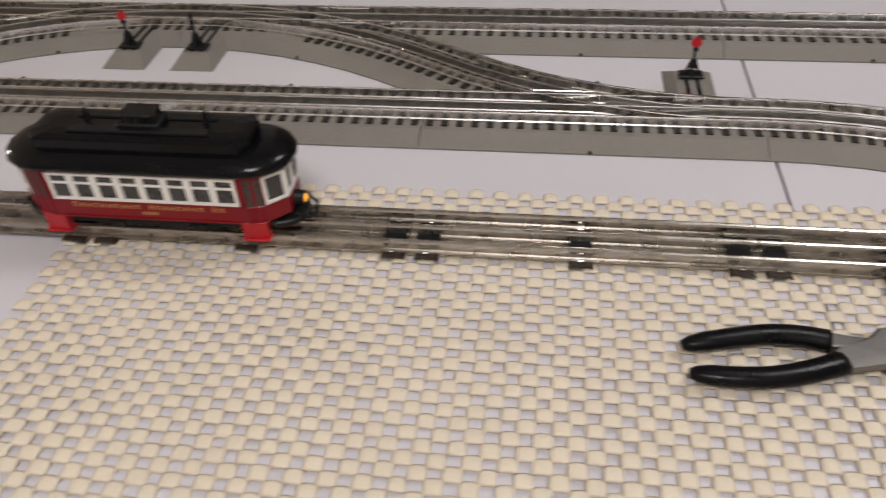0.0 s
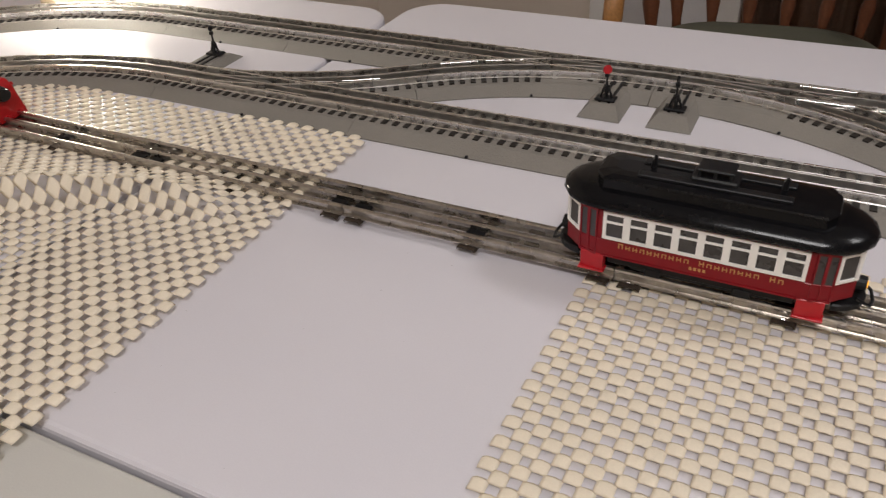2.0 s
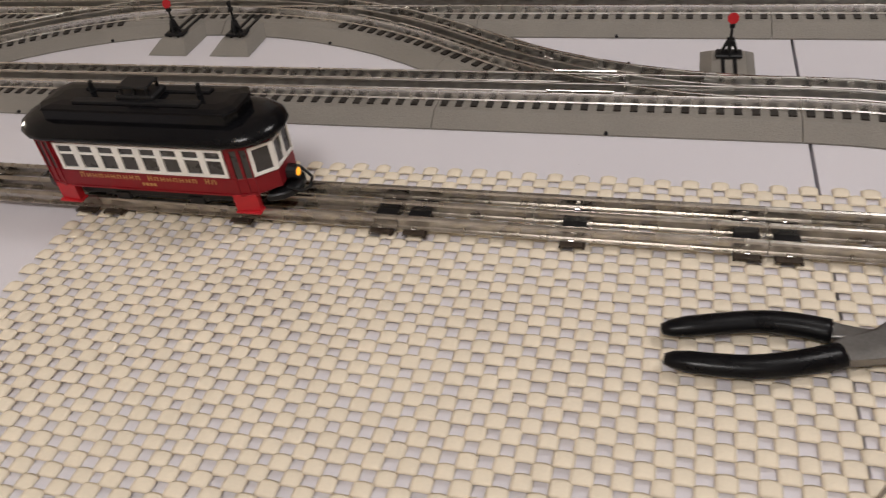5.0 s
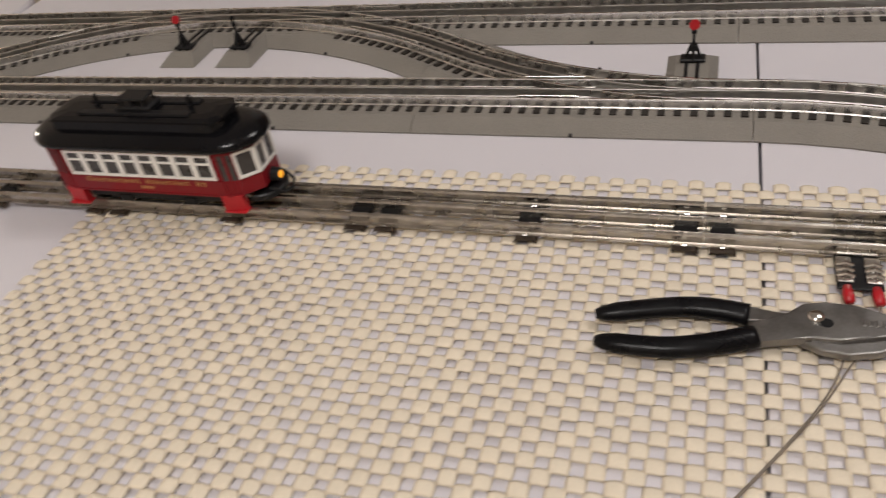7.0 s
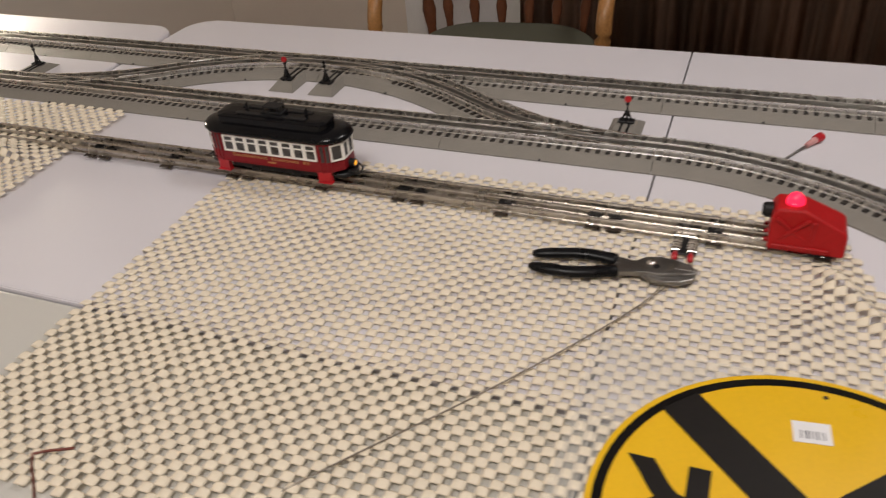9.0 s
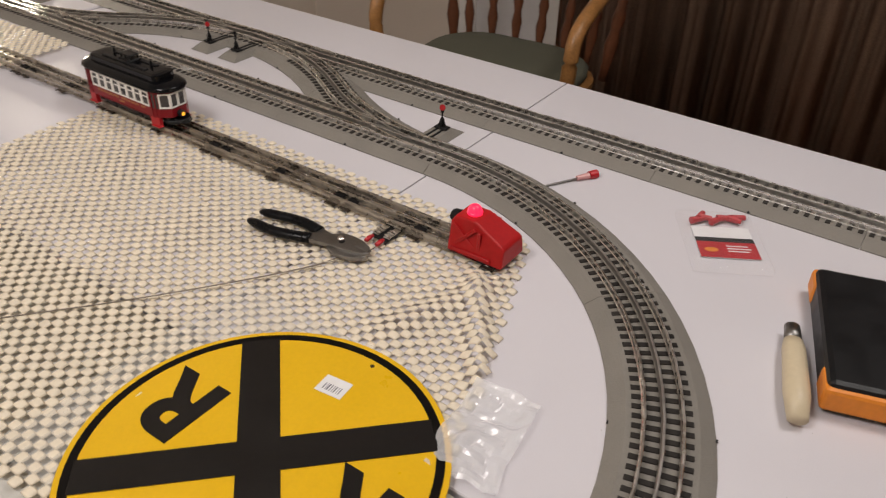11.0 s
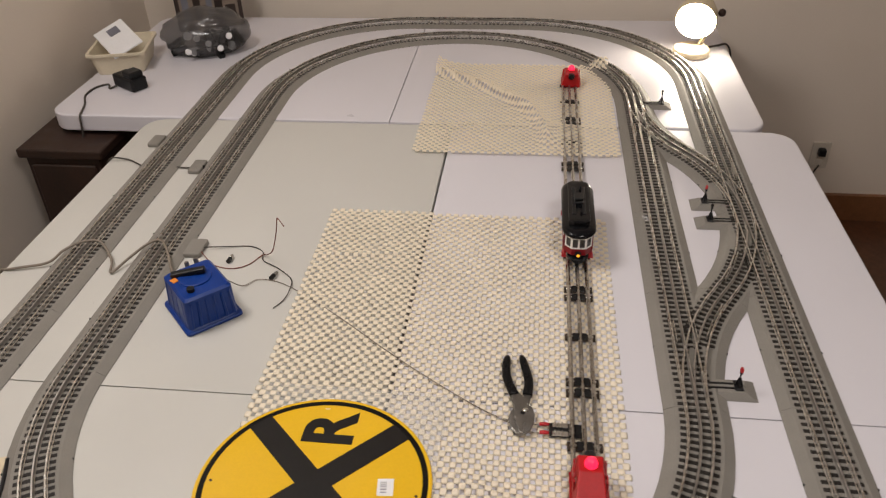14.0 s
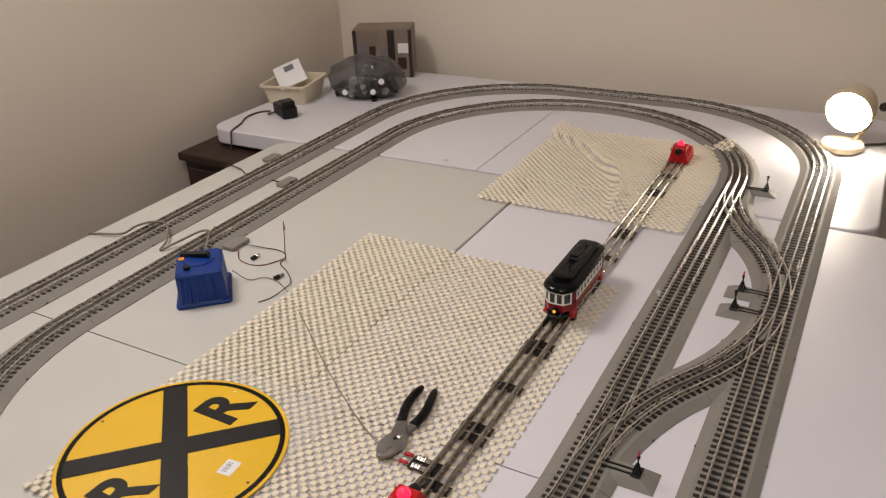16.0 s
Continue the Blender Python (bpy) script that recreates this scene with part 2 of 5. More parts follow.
def tube(bm, points, radius, seg=6, flat=1.0):
    """A round bar along points; radius may be a list. flat squeezes it in height."""
    pts = [Vector(p) for p in points]
    rings = []
    for i, p in enumerate(pts):
        d = (pts[min(i + 1, len(pts) - 1)] - pts[max(i - 1, 0)]).normalized()
        side = d.cross(Vector((0, 0, 1)))
        side = side.normalized() if side.length > 1e-4 else Vector((1, 0, 0))
        up = side.cross(d)
        r = radius[i] if isinstance(radius, (list, tuple)) else radius
        rings.append([bm.verts.new(p + side * (r * math.cos(2 * math.pi * k / seg)) + up * (r * flat * math.sin(2 * math.pi * k / seg))) for k in range(seg)])
    for a, b in zip(rings, rings[1:]):
        for k in range(seg):
            bm.faces.new((a[k], a[(k + 1) % seg], b[(k + 1) % seg], b[k]))
    bm.faces.new(rings[0][::-1])
    bm.faces.new(rings[-1])
    return bm


def smooth_line(points, n=8):
    """A rounded line through a few points."""
    p = [Vector(q) for q in points]
    p = [2 * p[0] - p[1]] + p + [2 * p[-1] - p[-2]]
    out = []
    for i in range(1, len(p) - 2):
        for k in range(n):
            t = k / n
            out.append(0.5 * (2 * p[i] + (p[i + 1] - p[i - 1]) * t + (2 * p[i - 1] - 5 * p[i] + 4 * p[i + 1] - p[i + 2]) * t * t + (3 * p[i] - p[i - 1] - 3 * p[i + 1] + p[i + 2]) * t ** 3))
    return out + [p[-2]]


def sweep(bm, path, profile, cap=True):
    """A cross-section (offset to the left, height) along a flat path of (x, y, heading)."""
    rings = []
    for x, y, a in path:
        nx, ny = -math.sin(a), math.cos(a)
        rings.append([bm.verts.new((x + nx * o, y + ny * o, z)) for o, z in profile])
    for a, b in zip(rings, rings[1:]):
        for k in range(len(profile)):
            j = (k + 1) % len(profile)
            bm.faces.new((a[k], a[j], b[j], b[k]))
    if cap:
        bm.faces.new(rings[0][::-1])
        bm.faces.new(rings[-1])
    return bm


def letters(text, size, depth, m, material, parent, name="letter", bold=0.0):
    cu = bpy.data.curves.new("scratch", "FONT")
    cu.body, cu.size, cu.extrude, cu.offset, cu.align_x, cu.align_y = text, size, depth, bold, "CENTER", "CENTER"
    ob = bpy.data.objects.new("scratch", cu)
    me = bpy.data.meshes.new_from_object(ob)
    bpy.data.objects.remove(ob)
    me.transform(m)
    me.materials.clear()
    return part_from(name, me, material, parent)


# ---- room ----
FLOOR_Z, CEIL_Z = -0.74, 1.70
X0, X1, Y0, Y1 = -1.72, 2.6, -1.42, 1.75


def slab(name, x0, x1, y0, y1, z0, z1, material, label):
    bm = box(bmesh.new(), x0, x1, y0, y1, z0, z1)
    return tagged(part(name, bm, material, None), label, "structure", kind="structure")


slab("floor", X0 - 0.1, X1 + 0.1, Y0 - 0.1, Y1 + 0.1, FLOOR_Z - 0.1, FLOOR_Z, M_FLOOR, "reddish brown wooden floor")
slab("ceiling", X0 - 0.1, X1 + 0.1, Y0 - 0.1, Y1 + 0.1, CEIL_Z, CEIL_Z + 0.1, M_CEIL, "plain pale ceiling")
slab("wall_west", X0 - 0.1, X0, Y0, Y1, FLOOR_Z, CEIL_Z, M_WALL, "beige painted wall behind the end table")
slab("wall_east", X1, X1 + 0.1, Y0, Y1, FLOOR_Z, CEIL_Z, M_WALL, "beige painted wall")
slab("wall_south", X0 - 0.1, X1 + 0.1, Y0 - 0.1, Y0, FLOOR_Z, CEIL_Z, M_WALL, "beige painted wall beside the tables")
slab("wall_north", X0 - 0.1, X1 + 0.1, Y1, Y1 + 0.1, FLOOR_Z, CEIL_Z, M_WALL, "beige painted wall behind the chair")
slab("baseboard", X0, X0 + 0.018, Y0, Y1, FLOOR_Z, FLOOR_Z + 0.10, M_BASE, "reddish wooden baseboard")


# ---- tables ----
def folding_table(m, length, width, material, label, gap=0.0022):
    t = thing("folding_table", m, label, "table", "folding tables")
    h, w, th = length / 2, width / 2, 0.045
    for s in (0, 1):
        c = (0, 1, 1, 0) if s == 0 else (1, 0, 0, 1)
        x0, x1 = (-h, -gap / 2) if s == 0 else (gap / 2, h)
        bm = prism(bmesh.new(), rounded(x0, x1, -w, w, 0.055, 7, c), -th, 0, bevel=0.005, seg=3)
        edge = x1 if s == 0 else x0
        for v in bm.verts:
            if abs(v.co.x - edge) < 0.0055:
                v.co.x = edge + (v.co.x - edge) * 0.12
                if v.co.z > -0.0055:
                    v.co.z *= 0.12
        part("tabletop_half", bm, material, t)
    for sx in (-1, 1):
        for sy in (-1, 1):
            bm = cyl(bmesh.new(), (sx * (h - 0.25), sy * (w - 0.1), FLOOR_Z), (sx * (h - 0.25), sy * (w - 0.1), -th), 0.014)
            part("leg", bm, M_LEG, t, "grey steel tube leg")
        bm = cyl(bmesh.new(), (sx * (h - 0.25), -w + 0.1, -0.35), (sx * (h - 0.25), w - 0.1, -0.35), 0.010)
        part("crossbar", bm, M_LEG, t)
    return t


SEAM_X, SEAM_Y, END_X = 0.042, -0.278, -0.868
HALF = SEAM_X - END_X
folding_table(pose(SEAM_X - 0.007, SEAM_Y + 0.3885, 0), 2 * HALF - 0.014, 0.7735, M_TABLE, "white plastic folding table beneath the model railway")
folding_table(pose(SEAM_X + 0.006, SEAM_Y - 0.3785, 0), 2 * HALF + 0.012, 0.7525, M_TABLE_GREY, "greyish almond plastic folding table beneath the railway")
folding_table(pose(END_X - 0.386, -0.432, 0.0015, 0, 0, 90), 1.76, 0.762, M_TABLE, "white plastic folding table set across the end")


# ---- roadbed track ----
GAUGE, ROAD_TOP, RAIL_TOP, PITCH = 0.0159, 0.0095, 0.0185, 0.0121
ROAD = [(-0.045, 0.0003), (-0.045, 0.0015), (-0.0305, ROAD_TOP), (0.0305, ROAD_TOP), (0.045, 0.0015), (0.045, 0.0003)]


def rail_profile(o, wide=0.0012):
    return [(o - 0.0015, ROAD_TOP), (o - 0.0015, ROAD_TOP + 0.0012), (o - 0.0006, ROAD_TOP + 0.002), (o - 0.0006, 0.0160), (o - wide, 0.0166), (o - wide, 0.0181),
            (o - wide * 0.6, RAIL_TOP), (o + wide * 0.6, RAIL_TOP), (o + wide, 0.0181), (o + wide, 0.0166), (o + 0.0006, 0.0160), (o + 0.0006, ROAD_TOP + 0.002), (o + 0.0015, ROAD_TOP + 0.0012), (o + 0.0015, ROAD_TOP)]


def straight(length, x=0.0, y=0.0, a=0.0):
    return [(x, y, a), (x + length * math.cos(a), y + length * math.sin(a), a)]


def arc(radius, turn, x=0.0, y=0.0, a=0.0, step=4.5):
    """An arc that turns left by that many degrees (right if negative)."""
    n = max(2, int(abs(turn) / step))
    s = 1 if turn > 0 else -1
    cx, cy = x - s * radius * math.sin(a), y + s * radius * math.cos(a)
    out = []
    for i in range(n + 1):
        b = a + radians(turn) * i / n
        out.append((cx + s * radius * math.sin(b), cy - s * radius * math.cos(b), b))
    return out


def along(path, d):
    for (x0, y0, a0), (x1, y1, a1) in zip(path, path[1:]):
        s = math.hypot(x1 - x0, y1 - y0)
        if d <= s + 1e-9:
            t = d / s
            return x0 + (x1 - x0) * t, y0 + (y1 - y0) * t, a0 + (a1 - a0) * t
        d -= s
    return path[-1]


def length_of(path):
    return sum(math.hypot(b[0] - a[0], b[1] - a[1]) for a, b in zip(path, path[1:]))


def tie_mesh(width):
    bm = bmesh.new()
    box(bm, -0.0027, 0.0027, -width, width, ROAD_TOP - 0.0012, ROAD_TOP + 0.0010)
    me = bpy.data.meshes.new("tie")
    bm.to_mesh(me)
    bm.free()
    me.materials.append(M_TIE)
    return me


TIE = tie_mesh(0.0256)


def add_ties(t, path, skip=None):
    n = max(1, round(length_of(path) / PITCH))
    for i in range(n):
        x, y, a = along(path, length_of(path) * (i + 0.5) / n)
        if skip and skip(x, y):
            continue
        ob = new("tie", TIE)
        ob.parent = t
        ob.matrix_basis = Matrix.Translation((x, y, 0)) @ Matrix.Rotation(a, 4, "Z")


def shortened(path, d=0.0003):
    (x0, y0, a0), (x1, y1, a1) = path[0], path[-1]
    return [(x0 + d * math.cos(a0), y0 + d * math.sin(a0), a0), *path[1:-1], (x1 - d * math.cos(a1), y1 - d * math.sin(a1), a1)]


def add_rails(t, path):
    for o in (-GAUGE, 0.0, GAUGE):
        part("rail", sweep(bmesh.new(), path, rail_profile(o)), M_RAIL if o else M_RAIL_DARK, t)


def notches(t, path):
    x, y, a = along(path, length_of(path) * 0.5)
    for s in (-1, 1):
        g = cyl(bmesh.new(), (0, s * 0.0440, 0.0012), (0, s * 0.0456, 0.0012), 0.0015, seg=8)
        part("wire_notch", g, M_BLACK, t, "small dark wire notch").matrix_basis = Matrix.Translation((x, y, 0.0012)) @ Matrix.Rotation(a, 4, "Z")


def track_piece(name, path, label):
    t = thing(name, Matrix.Identity(4), label, "model track", name.replace("_", " ") + "s")
    part("roadbed", sweep(bmesh.new(), shortened(path), ROAD), M_ROAD, t, "grey plastic roadbed")
    add_rails(t, path)
    add_ties(t, path)
    notches(t, path)
    return t


IN_R, OUT_R = 0.457, 0.6095
Y_IN, Y_OUT = 0.156, 0.3155
Y_IN_L, Y_OUT_L = Y_IN - 2 * IN_R, Y_OUT - 2 * OUT_R
NEAR_X, FAR_IN, FAR_OUT = 0.03, -0.998, -1.125
STRAIGHT = "straight grey roadbed track with three metal rails"
CURVE = "curved grey roadbed track with three metal rails"


def run(first, path_of, poses):
    """One piece, and its copies at other poses."""
    ob = first(path_of)
    ob.matrix_basis = poses[0]
    for m in poses[1:]:
        copy_thing(ob, m)


def straights(y, x0, x1, n):
    s = (x1 - x0) / n
    run(lambda p: track_piece("straight_track", p, STRAIGHT), straight(s), [pose(x0 + s * k, y, 0) for k in range(n)])


straights(Y_IN_L, FAR_IN, NEAR_X, 4)
straights(Y_OUT_L, FAR_OUT, 0.907, 8)
straights(Y_OUT, -0.235, -0.235 + 4 * 0.254, 4)
straights(Y_IN, -0.745, -0.235, 2)
straights(Y_OUT, FAR_OUT, -0.745, 2)


def curves(radius, cx, cy, start, turn, n):
    ob = track_piece("curved_track", arc(radius, turn / n), CURVE)
    for k in range(n):
        a = radians(start + turn / n * k)
        m = pose(cx + radius * math.sin(a), cy - radius * math.cos(a), 0, 0, 0, math.degrees(a))
        if k == 0:
            ob.matrix_basis = m
        else:
            copy_thing(ob, m)


curves(IN_R, NEAR_X, Y_IN - IN_R, 0, 180, 4)
curves(IN_R, FAR_IN, Y_IN - IN_R, 180, 180, 4)
curves(IN_R, FAR_OUT, Y_OUT - IN_R, 180, 90, 2)
curves(IN_R, FAR_OUT, Y_OUT_L + IN_R, 270, 90, 2)
ACROSS = 2 * (OUT_R - IN_R)
track_piece("straight_track", straight(ACROSS), STRAIGHT).matrix_basis = pose(FAR_OUT - IN_R, Y_OUT - IN_R, 0, 0, 0, 270)


# ---- track switches ----
def lantern(t, x, y, lit):
    g = prism(bmesh.new(), [(x - 0.010, y - 0.006), (x + 0.010, y - 0.006), (x + 0.010, y + 0.006), (x - 0.010, y + 0.006)], 0.0105, 0.0135, 0.001)
    st = part("switch_stand", g, M_BLACK, t, "black switch stand")
    for dx, dy in ((-0.006, 0), (0.006, 0), (0, -0.005), (0, 0.005)):
        part("stand_leg", cyl(bmesh.new(), (x + dx, y + dy, 0.012), (x + dx * 0.25, y + dy * 0.25, 0.026), 0.0013, 0.0010, 8), M_BLACK, st)
    part("mast", cyl(bmesh.new(), (x, y, 0.012), (x, y, 0.040), 0.0013, 0.0010, 8), M_BLACK, st)
    part("gear_box", box(bmesh.new(), x - 0.003, x + 0.003, y - 0.002, y + 0.002, 0.019, 0.024, 0.0005), M_BLACK, st)
    part("lamp_box", box(bmesh.new(), x - 0.002, x + 0.002, y - 0.002, y + 0.002, 0.034, 0.038, 0.0005), M_BLACK, st)
    bm = bmesh.new()
    if lit:
        prism(bm, [(0.0045 * math.cos(i * math.pi / 4 + 0.39), 0.0045 * math.sin(i * math.pi / 4 + 0.39)) for i in range(8)], -0.0006, 0.0006, 0, pose(x, y, 0.0415, 75, 0, 10))
        part("target", bm, M_REDBRIGHT, st, "red octagonal target")
    else:
        prism(bm, [(0.003 * math.cos(i * math.pi / 4), 0.003 * math.sin(i * math.pi / 4)) for i in range(8)], -0.0006, 0.0006, 0, pose(x, y, 0.0415, 90, 0, 80))
        part("target", bm, M_BLACK, st, "narrow dark target")


def track_switch(x0, x1, y_main, branch, lx, side, lit, label):
    """The main line runs from x0 to x1; branch is the diverging half-curve; side: +1 when the stand is at +y."""
    t = thing("track_switch", Matrix.Identity(4), label, "track switch", "track switches")
    lo, hi = min(x0, x1), max(x0, x1)
    main = straight(hi - lo, lo, y_main)
    part("roadbed", sweep(bmesh.new(), shortened(main), ROAD), M_ROAD, t, "grey plastic roadbed")
    low = [(o, z if z < 0.002 else z - 0.0004) for o, z in ROAD]
    part("branch_roadbed", sweep(bmesh.new(), shortened(branch), low), M_ROAD, t, "grey diverging roadbed")
    add_rails(t, main)
    lift = [(x, y, a) for x, y, a in branch]
    for o in (-GAUGE, 0.0, GAUGE):
        prof = [(p, z - 0.0003 if z > 0.015 else z) for p, z in rail_profile(o)]
        part("rail", sweep(bmesh.new(), lift, prof), M_RAIL if o else M_RAIL_DARK, t)
    add_ties(t, main)
    add_ties(t, branch, skip=lambda x, y: abs(y - y_main) < 0.018)
    notches(t, main)
    notches(t, branch)
    # frog plate and guard rails where the two lines part
    fx, fy, fa = next(p for p in [along(branch, length_of(branch) * k / 60) for k in range(61)] if abs(p[1] - y_main) > 0.013)
    bm = prism(bmesh.new(), [(-0.030, -0.0022), (-0.024, -0.0055), (0.020, -0.0050), (0.030, -0.001), (0.030, 0.001), (0.020, 0.0050), (-0.024, 0.0055), (-0.030, 0.0022)], ROAD_TOP + 0.0014, ROAD_TOP + 0.0058, 0.0008)
    ob = part("frog_plate", bm, M_FROG, t, "smooth grey frog plate")
    sgn = 1 if branch[-1][1] > y_main else -1
    dirx = 1 if branch[-1][0] > branch[0][0] else -1
    ob.matrix_basis = pose(fx - dirx * 0.02, y_main + sgn * 0.006, 0, 0, 0, sgn * dirx * 7)
    for o, xx in ((-0.0115 * sgn, fx + dirx * 0.045), (0.0205 * sgn, fx + dirx * 0.045)):
        g = sweep(bmesh.new(), straight(0.05, xx - 0.025, y_main + o), rail_profile(0, 0.0008))
        part("guard_rail", g, M_RAIL, t, "short bright guard rail")
    for d in (0.62, 0.80):
        x, y, a = along(branch, length_of(branch) * d)
        g = sweep(bmesh.new(), straight(0.04, x - 0.02 * math.cos(a) + 0.0115 * math.sin(a), y - 0.02 * math.sin(a) - 0.0115 * math.cos(a), a), rail_profile(0, 0.0008))
        part("guard_rail", g, M_RAIL, t, "short bright guard rail")
    # bracket that carries the stand
    y_in, y_out = y_main + side * 0.034, y_main + side * 0.090
    bm = bmesh.new()
    a, b = sorted((y_in, y_out))
    prism(bm, [(lx - 0.021, a), (lx + 0.021, a), (lx + 0.021, b), (lx - 0.021, b)], 0.0004, 0.0098, 0)
    for v in bm.verts:
        if v.co.z > 0.005:
            v.co.x = lx + (v.co.x - lx) * 0.62
            if abs(v.co.y - y_out) < 1e-4:
                v.co.y -= side * 0.016
    part("stand_bracket", bm, M_ROAD, t, "grey sloped bracket")
    for o in (-0.0045, 0.0045):
        bm = box(bmesh.new(), lx + o - 0.0013, lx + o + 0.0013, *sorted((y_main + side * 0.018, y_main + side * 0.070)), 0.0096, 0.0112)
        part("throw_rod", bm, M_BLACK, t, "dark throw rod")
    lantern(t, lx, y_main + side * 0.064, lit)
    return t


def half_curves(xa, xb):
    """Two arcs from the inner line at xa to the outer line at xb; each begins on its own main line."""
    dx, dy = abs(xa - xb), Y_OUT - Y_IN
    th = 2 * math.atan(dy / dx)
    r = dx / (2 * math.sin(th))
    deg = math.degrees(th)
    if xb < xa:
        return arc(r, -deg, xa, Y_IN, math.pi), arc(r, -deg, xb, Y_OUT, 0.0)
    return arc(r, deg, xa, Y_IN, 0.0), arc(r, deg, xb, Y_OUT, math.pi)


b1, b2 = half_curves(0.03, -0.495)
SW = "grey roadbed track switch with a diverging curve"
track_switch(0.03, -0.235, Y_IN, b1, -0.017, 1, True, SW + " and red target")
track_switch(-0.495, -0.235, Y_OUT, b2, -0.465, -1, False, SW + " and black stand")
b3, b4 = half_curves(-0.985, -0.495)
track_switch(FAR_IN, -0.745, Y_IN, b3, -0.993, 1, False, SW + " beside the far curve")
track_switch(-0.495, -0.745, Y_OUT, b4, -0.532, -1, True, SW + " and red target stand")


# ---- tubular track ----
SEC = 0.2223
TIN = [(-0.0034, 0.0028), (-0.0034, 0.0034), (-0.0007, 0.0040), (-0.0007, 0.0072), (-0.0019, 0.0082), (-0.0021, 0.0095), (-0.0014, 0.0107), (0, 0.0112),
       (0.0014, 0.0107), (0.0021, 0.0095), (0.0019, 0.0082), (0.0007, 0.0072), (0.0007, 0.0040), (0.0034, 0.0034), (0.0034, 0.0028)]


def tin_section():
    t = thing("tubular_track", Matrix.Identity(4), "tinplate three-rail tubular track section with metal ties", "model track", "tubular track sections")
    for o in (-0.0159, 0, 0.0159):
        part("rail", sweep(bmesh.new(), straight(SEC - 0.0006, 0.0003), [(a + o, z) for a, z in TIN]), M_TIN, t)
    for x in (0.0112, SEC / 2, SEC - 0.0112):
        bm = bmesh.new()
        sec = [(-0.0082, 0.0006), (-0.0068, 0.0028), (0.0068, 0.0028), (0.0075, 0.0006), (0.0066, 0.0006), (0.006, 0.0020), (-0.006, 0.0020), (-0.0066, 0.0006)]
        sweep(bm, [(x, -0.0235, math.pi / 2), (x, 0.0235, math.pi / 2)], sec)
        tie = part("metal_tie", bm, M_TIE_TIN, t, "dark brown tin tie")
        part("insulator", box(bmesh.new(), x - 0.0074, x + 0.0074, -0.0105, 0.0105, 0.0029, 0.0050, 0.0006), M_BLACK, tie, "black fibre insulator")
        bm = bmesh.new()
        for o in (-0.0159, 0, 0.0159):
            for s in (-1, 1):
                box(bm, x - 0.0016, x + 0.0016, o + s * 0.0036 - 0.0012, o + s * 0.0036 + 0.0012, 0.0033, 0.0047, 0.0004)
        part("tie_clip", bm, M_BRIGHT, tie, "bright bent clips")
    return t


first = tin_section()
first.matrix_basis = pose(-5 * SEC, 0, 0.0038)
for k in range(-4, 1):
    copy_thing(first, pose(k * SEC, 0, 0.0038))


# ---- grip mats ----
def grip_mat(name, x0, x1, y0, y1, lift, m, label, skew=None):
    """A checker of soft arched pads, undercut along their long sides, with open holes between them."""
    cx, cy = 0.00890, 0.00805
    nx, ny = int((x1 - x0) / cx), int((y1 - y0) / cy)
    rng = np.random.default_rng(4)
    grid_x, grid_y = np.meshgrid(np.array([-1, -0.62, 0.0, 0.62, 1.0]), np.array([-1, -0.66, 0.66, 1.0]))
    gx, gy = grid_x.ravel(), grid_y.ravel()
    cell_z = 0.0028 - 0.0013 * abs(gx) ** 2.4 - 0.0007 * (abs(gy) > 0.9)
    top = [(r * 5 + c, r * 5 + c + 1, (r + 1) * 5 + c + 1, (r + 1) * 5 + c) for r in range(3) for c in range(4)]
    ring = [0, 1, 2, 3, 4, 9, 14, 19, 18, 17, 16, 15, 10, 5]
    n = len(ring)
    skirt = [(ring[k], 20 + k, 20 + (k + 1) % n, ring[(k + 1) % n]) for k in range(n)]
    verts, faces = [], []
    for i in range(nx):
        for j in range(ny):
            if (i + j) % 2:
                continue
            hx, hy = cx * (0.590 + 0.02 * rng.normal()), cy * (0.610 + 0.02 * rng.normal())
            px, py = x0 + (i + 0.5) * cx + 0.0003 * rng.normal(), y0 + (j + 0.5) * cy + 0.0003 * rng.normal()
            if skew and px > skew[0] + skew[1] * py:
                continue
            vx, vy = px + gx * hx, py + gy * hy * (1 - 0.10 * abs(gx) ** 3)
            vz = cell_z + 0.0002 * rng.normal()
            bx, by = px + (vx[ring] - px) * 0.97, py + (vy[ring] - py) * 0.66
            ax, ay, az = np.r_[vx, bx], np.r_[vy, by], np.r_[vz, np.full(n, 0.0004)]
            az = az + lift(ax, ay)
            base = len(verts)
            verts += list(zip(ax.tolist(), ay.tolist(), az.tolist()))
            faces += [tuple(base + k for k in f) for f in top + skirt]
    me = bpy.data.meshes.new(name)
    me.from_pydata(verts, [], faces)
    t = thing(name, m, label, "grip mat", "grip mats")
    tagged(part_from("knit_sheet", me, M_GRIP, t, smooth=True), kind="stuff")
    return t


def ramp(v, a, b):
    """0 below a, 1 above b, straight between."""
    return np.clip((v - a) / (b - a), 0, 1)


